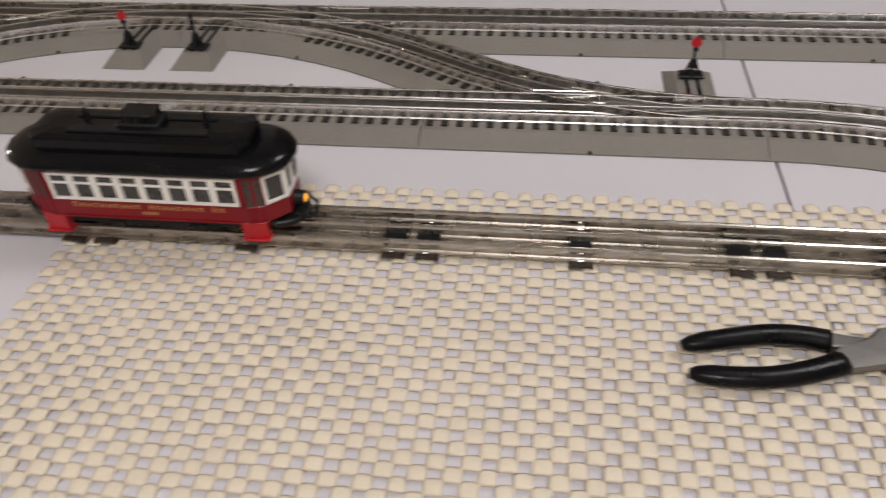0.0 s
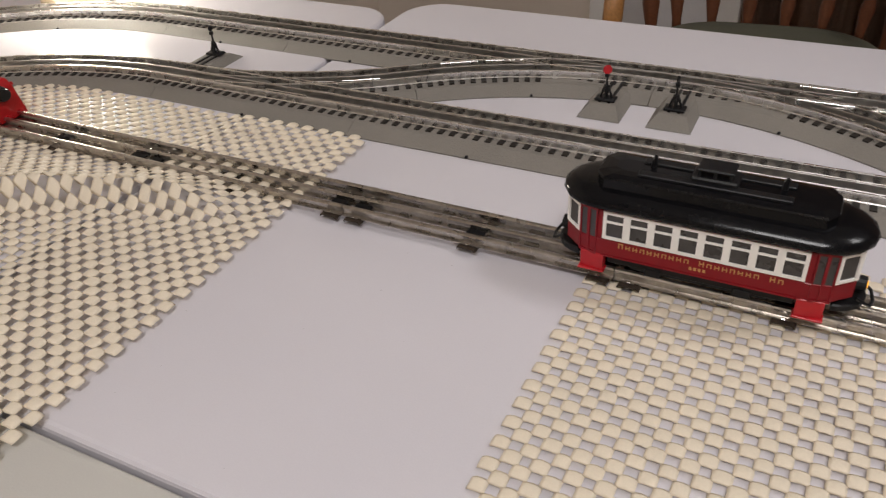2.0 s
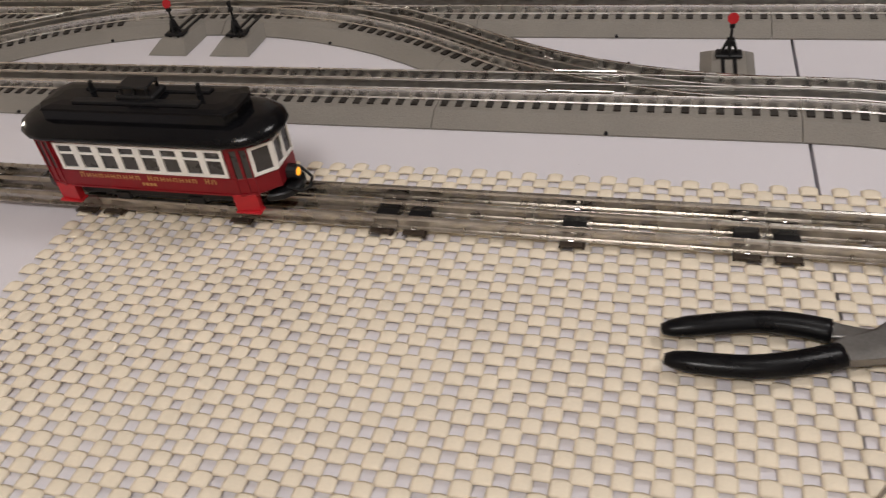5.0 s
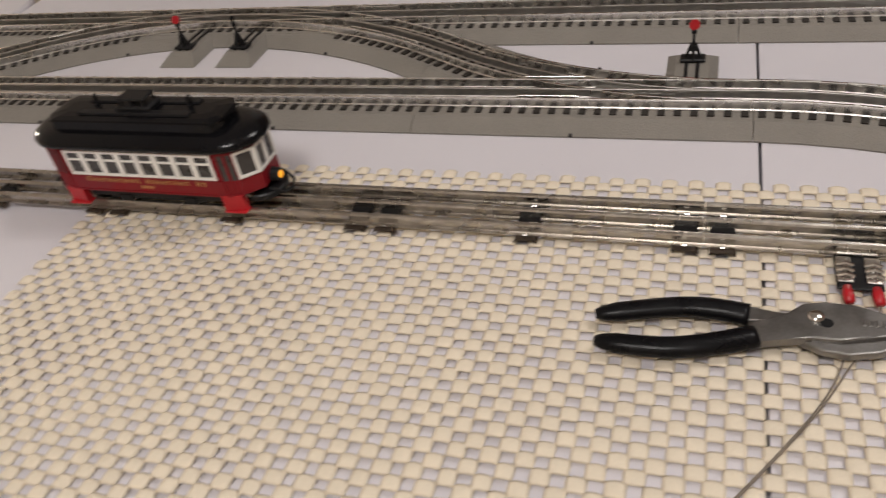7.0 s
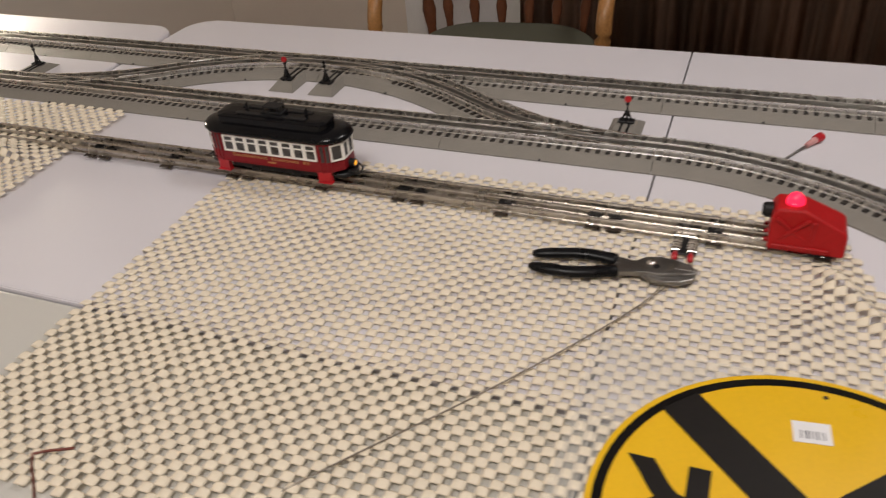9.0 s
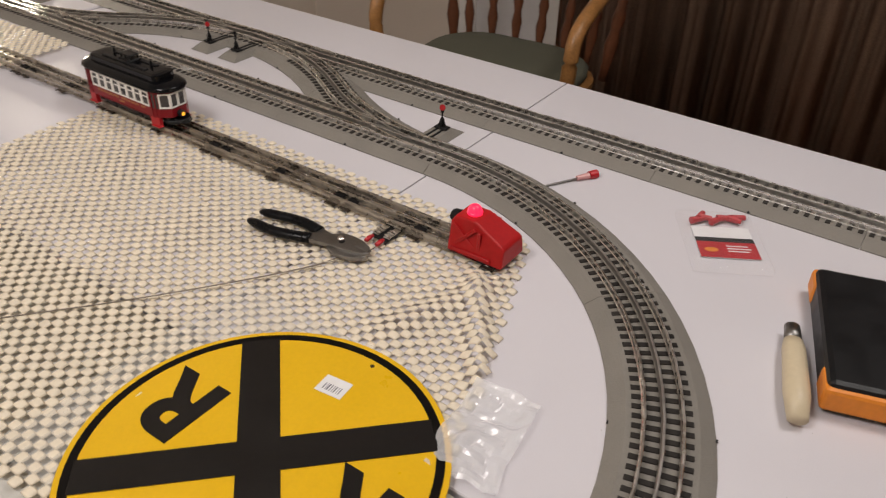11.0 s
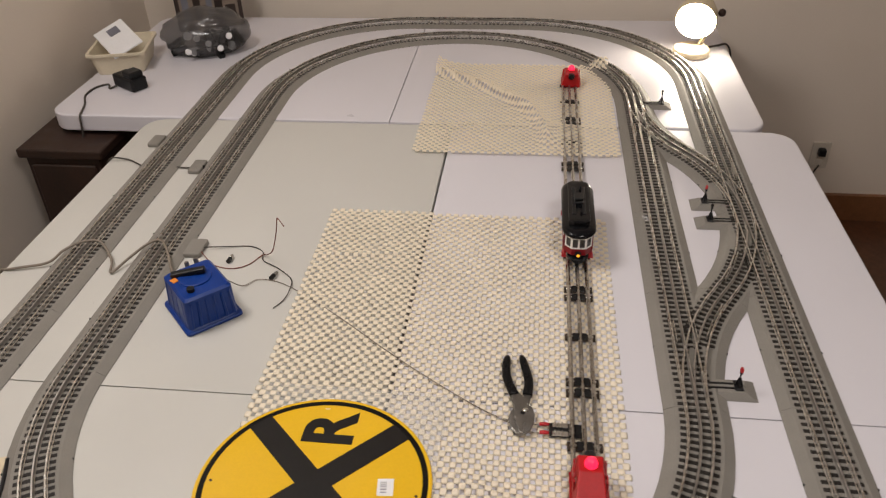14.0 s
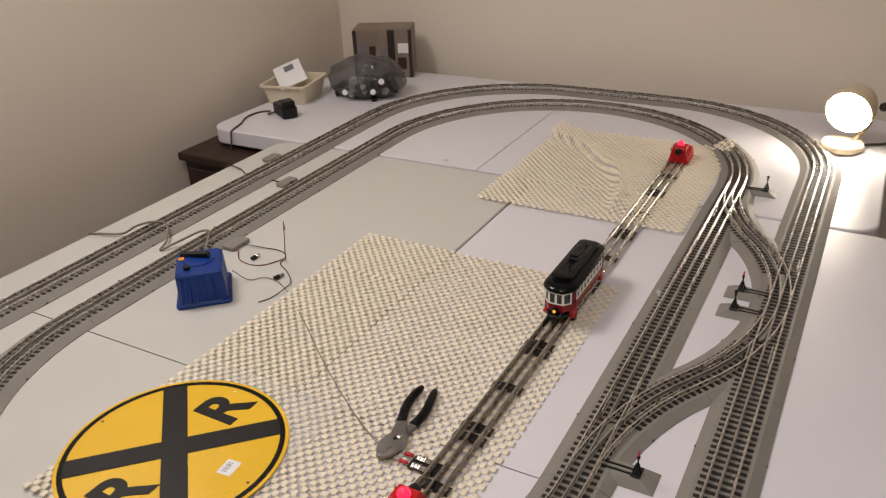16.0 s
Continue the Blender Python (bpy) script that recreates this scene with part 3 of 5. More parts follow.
def near_lift(x, y):
    r = np.exp(-(((x - 0.215) - 0.35 * (y + 0.08)) / 0.016) ** 2) * 0.0055 * ramp(-y, 0.0, 0.06) * ramp(y, -0.19, -0.14)
    # the curled strip that runs from the bumper to the corner
    r = r + 0.0105 * np.exp(-((x - 0.186 + 0.66 * y) / 0.013) ** 2) * ramp(-y, 0.02, 0.05) * ramp(y, -0.19, -0.16)
    # lifted over the almond table to shade its holes; creases at joint and across
    loose = ramp(-y, -SEAM_Y - 0.010, -SEAM_Y + 0.014)
    r = r + 0.0028 * loose + 0.0018 * np.exp(-((y - SEAM_Y) / 0.007) ** 2)
    r = r + 0.0030 * loose * ramp(-y, 0.30, 0.33) * np.exp(-((x + 0.315 + 0.10 * (y + 0.40)) / 0.007) ** 2)
    # shallow waves
    return r + 0.0008 * (1 + np.sin(x * 31 + 2.0 * np.sin(y * 14)) * np.sin(y * 23 + x * 9)) * ramp(-y, 0.04, 0.10)


def far_lift(x, y):
    line = y + 0.36 - 0.30 * (1 - np.clip((-x - 0.76) / 0.42, 0, 1) ** 2.2)
    ridge = 0.022 * np.where(line > 0, np.exp(-abs(line) / 0.026), np.exp(-(line / 0.014) ** 2)) * ramp(-x, 0.74, 0.80) * ramp(-abs(line), -0.10, -0.06)
    soft = 0.010 * np.exp(-(((x + 0.98) / 0.08) ** 2 + ((y + 0.09) / 0.05) ** 2))
    corner = 0.026 * np.exp(-(((x + 1.245) / 0.03) ** 2 + ((y - 0.085) / 0.03) ** 2))
    # the strip past the end table is raised only to deepen its holes' shade
    return ridge + soft + corner + 0.0034 * ramp(x, END_X - 0.008, END_X + 0.008)


grip_mat("grip_mat", -0.465, 0.345, -0.474, 0.060, near_lift, pose(0, 0, 0), "cream non-slip grip mat under the track and sign", (0.240, -0.36))
grip_mat("grip_mat", -1.250, -0.712, -0.362, 0.104, far_lift, pose(0, 0.008, 0.002), "rumpled cream non-slip grip mat under the far track end")


# ---- trolley ----
def body_outline(grow=0.0):
    h = [(0.0955, 0.0125), (0.083, 0.0235), (0.070, 0.0265)]
    q = [(x + grow, y + grow) for x, y in h]
    half = q + [(-x, y) for x, y in reversed(q)]
    return half + [(-x, -y) for x, y in half]


def framed_window(t, p0, p1, z0, z1, frame_mat, panes, bar=0.0):
    """A proud window frame with dark panes on the wall between two ground points."""
    p0, p1 = Vector((*p0, 0)), Vector((*p1, 0))
    d = (p1 - p0)
    w = d.length
    m = Matrix.Translation(p0) @ Matrix.Rotation(math.atan2(d.y, d.x), 4, "Z")
    bm = bmesh.new()
    cells = []
    pitch = w / panes
    for k in range(panes):
        cells.append((pitch * (k + 0.15), pitch * (k + 0.85)))
    box(bm, 0, w, -0.0007, 0.0006, z0, z0 + 0.0022)
    box(bm, 0, w, -0.0007, 0.0006, z1 - 0.0022, z1)
    last = 0.0
    for a, b in cells + [(w, w)]:
        box(bm, last, a, -0.0007, 0.0006, z0 + 0.0022, z1 - 0.0022)
        last = b
    if bar:
        for a, b in cells:
            box(bm, a, b, -0.0005, 0.0005, bar - 0.0008, bar + 0.0008)
    bmesh.ops.transform(bm, matrix=m, verts=bm.verts)
    fr = part("window_frame", bm, frame_mat, t, "cream-white window band")
    for a, b in cells:
        bm = box(bmesh.new(), a, b, 0.00045, 0.0007, z0 + 0.0022, z1 - 0.0022)
        bmesh.ops.transform(bm, matrix=m, verts=bm.verts)
        part("window_pane", bm, M_GLASS, fr)
    return fr


def dome(outline_fn, levels):
    bm = bmesh.new()
    rings = [[bm.verts.new((x, y, z)) for x, y in outline_fn(k)] for k, z in levels]
    for a, b in zip(rings, rings[1:]):
        n = len(a)
        for i in range(n):
            bm.faces.new((a[i], a[(i + 1) % n], b[(i + 1) % n], b[i]))
    bm.faces.new(rings[0][::-1])
    bm.faces.new(rings[-1])
    return bm


def stadium(length, half, n=9):
    c = length - half * 1.05
    out = [(c + half * 1.05 * math.cos(a), half * math.sin(a)) for a in np.linspace(-math.pi / 2, math.pi / 2, n)]
    return out + [(-x, -y) for x, y in out]


def trolley(m):
    t = thing("model_trolley", m, "red and cream model trolley car with glossy black roof", "model trolley")
    bm = prism(bmesh.new(), body_outline(), 0.0305, 0.0445, 0.0006)
    part("lower_body", bm, M_RED, t, "crimson lower panels")
    part("upper_body", prism(bmesh.new(), body_outline(-0.0008), 0.0445, 0.0735), M_RED, t, "crimson window pillars")
    for s in (-1, 1):
        a, b = ((-0.066, -0.0265), (0.066, -0.0265)) if s < 0 else ((0.066, 0.0265), (-0.066, 0.0265))
        framed_window(t, a, b, 0.0455, 0.0685, M_WHITE, 8, 0.0600)
        # lettering along the side, as small gold bars
        bm = bmesh.new()
        for k in range(22):
            if k in (10, 19):
                continue
            x = -0.0525 + k * 0.005
            tall = 0.0044 if k in (0, 11, 20) else 0.0034
            box(bm, x - 0.0016, x - 0.0009, -0.00025, 0.00025, 0.0392, 0.0392 + tall)
            box(bm, x + 0.0009, x + 0.0016, -0.00025, 0.00025, 0.0392, 0.0392 + tall)
            box(bm, x - 0.0009, x + 0.0009, -0.00025, 0.00025, 0.0392 + tall * (0.40 if k % 3 else 0.82), 0.0392 + tall * (0.58 if k % 3 else 1.0))
        for k in range(4):
            box(bm, -0.0052 + k * 0.0030, -0.0034 + k * 0.0030, -0.00025, 0.00025, 0.0345, 0.0370)
        bmesh.ops.translate(bm, vec=(0, s * 0.02655, 0), verts=bm.verts)
        part("side_lettering", bm, M_GOLD, t, "small gold lettering")
        bm = box(bmesh.new(), -0.066, 0.066, s * 0.0266 - 0.0004, s * 0.0266 + 0.0004, 0.0440, 0.0449)
        part("belt_rail", bm, M_RED, t)
        bm = box(bmesh.new(), -0.066, 0.066, *sorted((s * 0.0255, s * 0.0272)), 0.0300, 0.0314)
        part("skirt_edge", bm, M_RED, t)
    for e in (-1, 1):
        corners = [((0.070, -0.0265), (0.083, -0.0235)), ((0.083, -0.0235), (0.0955, -0.0125)), ((0.0955, -0.0125), (0.0955, 0.0125)), ((0.0955, 0.0125), (0.083, 0.0235)), ((0.083, 0.0235), (0.070, 0.0265))]
        for k, (a, b) in enumerate(corners):
            if e < 0:
                a, b = (-a[0], -a[1]), (-b[0], -b[1])
            if k in (0, 4):
                fr = framed_window(t, a, b, 0.030, 0.0700, M_RED, 2)
                fr.name, fr["label"] = "folding_door", "crimson door with dark panes"
            else:
                framed_window(t, a, b, 0.0455, 0.0685, M_WHITE, 1 if k != 2 else 2)
        # steps, bumper, light
        for s in (-1, 1):
            bm = bmesh.new()
            prism(bm, [(e * 0.064, s * 0.0215), (e * 0.081, s * 0.0205), (e * 0.081, s * 0.0255), (e * 0.064, s * 0.0275)][:: 1 if e * s > 0 else -1], 0.0165, 0.0310, 0.0005)
            box(bm, min(e * 0.063, e * 0.082), max(e * 0.063, e * 0.082), min(s * 0.020, s * 0.0285), max(s * 0.020, s * 0.0285), 0.0155, 0.0172, 0.0004)
            part("step", bm, M_REDBRIGHT, t, "bright red step")
        bm = prism(bmesh.new(), [(e * (0.083 + 0.0215 * math.cos(a)), 0.0195 * math.sin(a)) for a in np.linspace(-1.5, 1.5, 11)][:: e], 0.0205, 0.0262, 0.001)
        part("bumper", bm, M_BLACK, t, "black rounded bumper")
        bm = cyl(bmesh.new(), (e * 0.094, 0, 0.0345), (e * 0.1025, 0, 0.0345), 0.0060, 0.0052)
        lh = part("headlight", bm, M_BLACK, t, "black headlight housing")
        bm = ball(bmesh.new(), (e * 0.1022, 0, 0.0345), 0.0033, 12, (0.5, 1, 1))
        part("lens", bm, M_HEADLIGHT if e > 0 else M_GLASS, lh, "lit amber lens" if e > 0 else "dark lens", True)
        bm = tube(bmesh.new(), [(e * 0.098, -0.012, 0.030), (e * 0.107, -0.009, 0.024), (e * 0.109, 0, 0.022), (e * 0.107, 0.009, 0.024), (e * 0.098, 0.012, 0.030)], 0.0012)
        part("fender", bm, M_BLACK, t, "black wire fender")
    # roof
    bm = dome(lambda k: stadium(0.1015 - k[0], 0.0300 - k[1]), [((0, 0), 0.0715), ((-0.0008, -0.0008), 0.0735), ((0.0004, 0.0010), 0.0765), ((0.005, 0.0045), 0.0795), ((0.012, 0.0085), 0.0815), ((0.022, 0.0125), 0.0826)])
    part("roof", bm, M_ROOF, t, "glossy black lower roof", True)
    def deck(k):
        L, w = 0.0765 - k, 0.0190 - k
        return [(L - 0.006, -w), (L, -w * 0.55), (L, w * 0.55), (L - 0.006, w), (-L + 0.006, w), (-L, w * 0.55), (-L, -w * 0.55), (-L + 0.006, -w)]

    bm = dome(deck, [(0.0, 0.0790), (0.0006, 0.0895), (-0.0004, 0.0899), (0.0004, 0.0912), (0.0050, 0.0922), (0.0110, 0.0927)])
    part("clerestory", bm, M_ROOF, t, "raised black clerestory roof")
    bm = bmesh.new()
    box(bm, -0.015, 0.015, -0.0090, 0.0090, 0.0922, 0.0975, 0.0012)
    box(bm, -0.0120, 0.0120, -0.0080, 0.0080, 0.1020, 0.1040, 0.0008)
    for x in (-0.010, 0.0, 0.010):
        for y in (-0.0065, 0.0065):
            cyl(bm, (x, y, 0.0970), (x, y, 0.1025), 0.0013, seg=8)
    part("pole_base", bm, M_BLACK, t, "black trolley pole base")
    part("roof_walk", box(bmesh.new(), -0.049, 0.049, -0.0125, -0.0055, 0.0918, 0.0942, 0.0006), M_BLACK, t, "black roof walkway board")
    part("roof_walk", box(bmesh.new(), -0.049, 0.049, 0.0055, 0.0125, 0.0918, 0.0942, 0.0006), M_BLACK, t, "black roof walkway board")
    for x in (-0.042, 0.042):
        bm = tube(bmesh.new(), [(x, 0.004, 0.0925), (x + 0.0004, 0.004, 0.0985), (x + 0.0012, 0.004, 0.1010)], [0.0022, 0.0018, 0.0014], 8)
        part("pole_hook", bm, M_BLACK, t)
    # running gear
    part("underframe", box(bmesh.new(), -0.063, 0.063, -0.0215, 0.0215, 0.0205, 0.0308, 0.001), M_BLACK, t, "black underframe")
    for s in (-1, 1):
        bm = bmesh.new()
        box(bm, -0.046, 0.046, *sorted((s * 0.0185, s * 0.0210)), 0.0185, 0.0240, 0.0008)
        for x in (-0.030, 0.030):
            box(bm, x - 0.006, x + 0.006, *sorted((s * 0.0190, s * 0.0225)), 0.0165, 0.0235, 0.0008)
        part("side_frame", bm, M_BLACK, t, "black truck side frame")
        for x in (-0.030, 0.030):
            bm = cyl(bmesh.new(), (x, s * 0.0140, 0.0205), (x, s * 0.0178, 0.0205), 0.0068, seg=20)
            cyl(bm, (x, s * 0.0132, 0.0205), (x, s * 0.0142, 0.0205), 0.0084, seg=20)
            part("wheel", bm, M_STEEL, t, "dark steel wheel")
    return t


trolley(pose(-0.390, 0, 0.0024) @ Matrix.Diagonal((0.95, 0.96, 0.915, 1)))


# ---- bumpers at the track ends ----
def end_bumper(m, label):
    t = thing("track_bumper", m, label, "bumper", "track end bumpers")
    side = [(0.000, 0.010), (0.000, 0.050), (0.005, 0.059), (0.032, 0.060), (0.071, 0.040), (0.075, 0.036), (0.075, 0.010)]
    bm = bmesh.new()
    rows = []
    for s in (-1, 1):
        rows.append([bm.verts.new((x, s * (0.0265 - 0.010 * max(0, z - 0.012) / 0.052), z)) for x, z in side])
    for i in range(len(side)):
        j = (i + 1) % len(side)
        bm.faces.new((rows[0][i], rows[0][j], rows[1][j], rows[1][i]))
    bm.faces.new(rows[0])
    bm.faces.new(rows[1][::-1])
    bmesh.ops.bevel(bm, geom=bm.edges[:], offset=0.0022, segments=2, affect="EDGES", profile=0.5)
    body = part("body", bm, M_BUMPER, t, "bright red moulded body")
    for s in (-1, 1):
        for p, q in (((0.005, 0.016), (0.036, 0.052)), ((0.005, 0.050), (0.036, 0.024)), ((0.004, 0.016), (0.060, 0.016)), ((0.041, 0.018), (0.042, 0.050))):
            g = bmesh.new()
            d = Vector((q[0] - p[0], 0, q[1] - p[1]))
            mm = Matrix.Translation((p[0], s * (0.0268 - 0.010 * ((p[1] + q[1]) / 2 - 0.012) / 0.052), p[1])) @ Matrix.Rotation(-math.atan2(d.z, d.x), 4, "Y")
            box(g, 0, d.length, -0.0016, 0.0012, -0.0022, 0.0022, 0.0006, 1, mm)
            part("rib", g, M_BUMPER, body)
        g = box(bmesh.new(), 0.040, 0.066, *sorted((s * 0.016, s * 0.0245)), 0.006, 0.0102, 0.0008)
        part("foot", g, M_BLACK, t, "black base clip")
    g = cyl(bmesh.new(), (-0.007, 0, 0.046), (0.001, 0, 0.046), 0.0085, 0.0095)
    cyl(g, (-0.0095, 0, 0.046), (-0.006, 0, 0.046), 0.0070, 0.0085)
    part("plunger", g, M_BLACK, t, "black round plunger")
    g = cyl(bmesh.new(), (0.021, 0, 0.059), (0.021, 0, 0.063), 0.0095)
    ball(g, (0.021, 0, 0.063), 0.0088, 16, (1, 1, 1.1))
    part("lamp_lens", g, M_REDLIGHT, t, "glowing red lamp", True)
    for s in (-1, 0, 1):
        g = box(bmesh.new(), -0.004, 0.012, s * 0.0159 - 0.0022, s * 0.0159 + 0.0022, 0.0148, 0.0185, 0.0006)
        part("rail_clip", g, M_BUMPER, t)
    return t


SHRINK = Matrix.Diagonal((0.92, 0.89, 0.84, 1))
end_bumper(pose(0.160, 0.002, 0.0015) @ SHRINK, "red track bumper with a glowing red lamp")
end_bumper(pose(-1.084, 0.004, 0.0, 0, 0, 180) @ SHRINK, "red track bumper on the rumpled mat")


# ---- pliers ----
def pliers(m):
    t = thing("slip_joint_pliers", m, "steel slip-joint pliers with black dipped handles", "pliers")
    low = [(-0.040, 0.0085), (-0.038, -0.005), (-0.020, -0.003), (-0.008, -0.016), (0.002, -0.0215), (0.015, -0.023), (0.030, -0.019), (0.040, -0.012), (0.042, -0.004), (0.020, 0.000), (-0.008, 0.004), (-0.020, 0.005)]
    top = [(-0.034, -0.009), (-0.034, -0.0235), (-0.026, -0.0215), (-0.012, -0.018), (-0.003, -0.016), (0.011, -0.016), (0.026, -0.012), (0.040, -0.008), (0.043, -0.002), (0.035, 0.007), (0.021, 0.012), (0.006, 0.013), (-0.006, 0.010), (-0.014, 0.002), (-0.027, -0.005)]
    lower = part("lower_half", prism(bmesh.new(), low, 0.0022, 0.0072, 0.0012, seg=2), M_STEEL, t, "grey steel arm and jaw")
    upper = part("upper_half", prism(bmesh.new(), top, 0.0050, 0.0100, 0.0014, seg=2), M_STEEL, t, "grey steel arm and jaw")
    up = smooth_line([(-0.033, 0.0015, 0.0055), (-0.050, 0.003, 0.0065), (-0.068, 0.002, 0.0070), (-0.090, -0.003, 0.0070), (-0.115, -0.0095, 0.0065)], 6)
    lo = smooth_line([(-0.030, -0.0160, 0.0070), (-0.050, -0.0240, 0.0070), (-0.070, -0.0295, 0.0070), (-0.090, -0.0310, 0.0070), (-0.113, -0.0300, 0.0065)], 6)
    for line, half in ((up, lower), (lo, upper)):
        g = len(line)
        rad = [0.0072 - 0.0012 * i / g for i in range(g)]
        rad[-1], rad[-2], rad[-3] = 0.0030, 0.0048, 0.0055
        part("grip", tube(bmesh.new(), line, rad, 12, 0.78), M_GRIPBLACK, half, "black dipped grip", True)
    bm = ball(bmesh.new(), (0.000, 0.000, 0.0102), 0.0046, 16, (1, 1, 0.55))
    part("pivot_rivet", bm, M_BRIGHT, t, "bright domed rivet", True)
    bm = cyl(bmesh.new(), (0.005, -0.004, 0.0085), (0.005, -0.004, 0.0102), 0.0034)
    part("slip_slot", bm, M_BLACK, t, "dark slip slot")
    for k in range(7):
        x = 0.022 + k * 0.0032
        part("jaw_tooth", box(bmesh.new(), x, x + 0.0015, -0.004, 0.001, 0.0096, 0.0106, 0.0003), M_STEEL, upper)
    return t


pliers(pose(0.059, -0.080, 0.0042))


# ---- power clip with its two red connectors ----
def lockon(m):
    t = thing("track_power_clip", m, "metal track power clip with red wire connectors", "power clip")
    part("base_plate", box(bmesh.new(), -0.012, 0.012, -0.030, 0.014, 0.0015, 0.0032, 0.0005), M_BLACK, t, "black fibre plate")
    for x in (-0.0075, 0.0075):
        g = bmesh.new()
        box(g, x - 0.0042, x + 0.0042, -0.026, -0.004, 0.0032, 0.0046, 0.0004)
        for k in range(3):
            tube(g, [(x - 0.0045, -0.022 + k * 0.0048, 0.0052), (x, -0.022 + k * 0.0048, 0.0068), (x + 0.0045, -0.022 + k * 0.0048, 0.0052)], 0.0011)
        part("spring_clip", g, M_BRIGHT, t, "bright coiled spring clip")
        g = tube(bmesh.new(), [(x, -0.030, 0.0045), (x, -0.036, 0.0048), (x + 0.0005, -0.043, 0.0045)], [0.0022, 0.0032, 0.0028], 8, 0.75)
        part("connector", g, M_REDBRIGHT, t, "red crimp connector", True)
    part("contact", box(bmesh.new(), -0.011, 0.011, -0.003, 0.003, 0.0032, 0.0062, 0.0008), M_TIN, t, "bent metal contact")
    return t


lockon(pose(0.085, -0.0175, 0.0042))


# ---- wires ----
def wire(name, points, r, material, label, n=8, z=0.0):
    bm = tube(bmesh.new(), smooth_line([(x, y, (p[0] if p else 0.0) + z) for x, y, *p in points], n), r, 6)
    return solo(name, bm, material, Matrix.Identity(4), label, "wire", "loose wires", smooth=True)


wire("power_wire", [(-0.185, -0.592, 0.030), (-0.205, -0.575, 0.004), (-0.228, -0.552, 0.002), (-0.214, -0.499, 0.002), (-0.139, -0.399, 0.0068), (-0.058, -0.299, 0.0068), (-0.002, -0.225, 0.0068), (0.050, -0.149, 0.0068), (0.070, -0.108, 0.006), (0.076, -0.072, 0.006), (0.0785, -0.058, 0.0075)], 0.0005, M_WIRE_TAN, "thin dark wire running across the mat to the pliers")
wire("power_wire", [(-0.183, -0.590, 0.030), (-0.203, -0.573, 0.004), (-0.226, -0.550, 0.002), (-0.212, -0.497, 0.002), (-0.1375, -0.398, 0.0068), (-0.0565, -0.298, 0.0068), (-0.0005, -0.224, 0.0068), (0.0518, -0.148, 0.0068), (0.075, -0.105, 0.006), (0.090, -0.075, 0.006), (0.0935, -0.058, 0.0075)], 0.0005, M_WIRE_TAN, "thin dark wire paired with the dark wire")
wire("loose_wire", [(-0.309, -0.690, 0.008), (-0.322, -0.640, 0.003), (-0.327, -0.600, 0.002), (-0.312, -0.573, 0.002), (-0.282, -0.562, 0.0035), (-0.262, -0.530, 0.003), (-0.232, -0.497, 0.003), (-0.200, -0.490, 0.0045), (-0.172, -0.494, 0.002), (-0.150, -0.505, 0.002)], 0.0010, M_WIRE, "thin loose dark wire lying on the table")
wire("loose_wire", [(-0.300, -0.688, 0.008), (-0.285, -0.672, 0.003), (-0.264, -0.650, 0.0015), (-0.256, -0.615, 0.0015), (-0.268, -0.588, 0.0015), (-0.300, -0.570, 0.002), (-0.292, -0.556, 0.010), (-0.272, -0.537, 0.034), (-0.258, -0.520, 0.080), (-0.252, -0.512, 0.112), (-0.248, -0.508, 0.116), (-0.235, -0.495, 0.110)], 0.0010, M_WIRE_RED, "thin loose brown wire with its end bent upright")
wire("feeder_cable", [(-0.225, -1.060, -0.12), (-0.222, -1.040, -0.01), (-0.222, -1.015, 0.004), (-0.240, -0.955, 0.008), (-0.262, -0.930, 0.022), (-0.285, -0.905, 0.026), (-0.290, -0.872, 0.024), (-0.255, -0.838, 0.010), (-0.225, -0.826, 0.004), (-0.262, -0.806, 0.012), (-0.292, -0.780, 0.024), (-0.298, -0.758, 0.027), (-0.270, -0.735, 0.026), (-0.228, -0.712, 0.010), (-0.200, -0.690, 0.018)], 0.0024, M_WIRE_TAN, "taupe cable looped over the tracks to the controller")
wire("plug_lead", [(-0.640, -1.050, -0.05), (-0.642, -1.030, 0.004), (-0.645, -0.990, 0.004), (-0.630, -0.960, 0.003), (-0.620, -0.945, 0.003)], 0.0018, M_WIRE, "black lead plugged into the outer track")
wire("plug_lead", [(-0.618, -0.862, 0.003), (-0.616, -0.840, 0.003), (-0.617, -0.808, 0.004)], 0.0018, M_WIRE, "black lead between the two tracks")


def plug(m):
    g = tube(bmesh.new(), [(0, -0.020, 0.004), (0, -0.006, 0.005), (0, 0.008, 0.005)], [0.0022, 0.0042, 0.0048], 10)
    return solo("power_plug", g, M_BLACK, m, "black plug pushed into the track feeder", "plug", smooth=True)


plug(pose(-0.617, -0.806, 0))


def feeder_box(x, y, dx, dy, label):
    g = prism(bmesh.new(), rounded(-dx, dx, -dy, dy, 0.004, 3), 0.0004, 0.0095, 0.002, seg=2)
    return solo("track_feeder_box", g, M_ROAD, pose(x, y, 0), label, "feeder box", "track feeder boxes")


feeder_box(-0.310, Y_IN_L + 0.058, 0.026, 0.016, "grey feeder box on the inner track edge")
feeder_box(-0.618, Y_IN_L - 0.056, 0.026, 0.014, "grey feeder box between the tracks")
feeder_box(-0.735, Y_OUT_L - 0.054, 0.024, 0.014, "grey feeder box on the outer track edge")


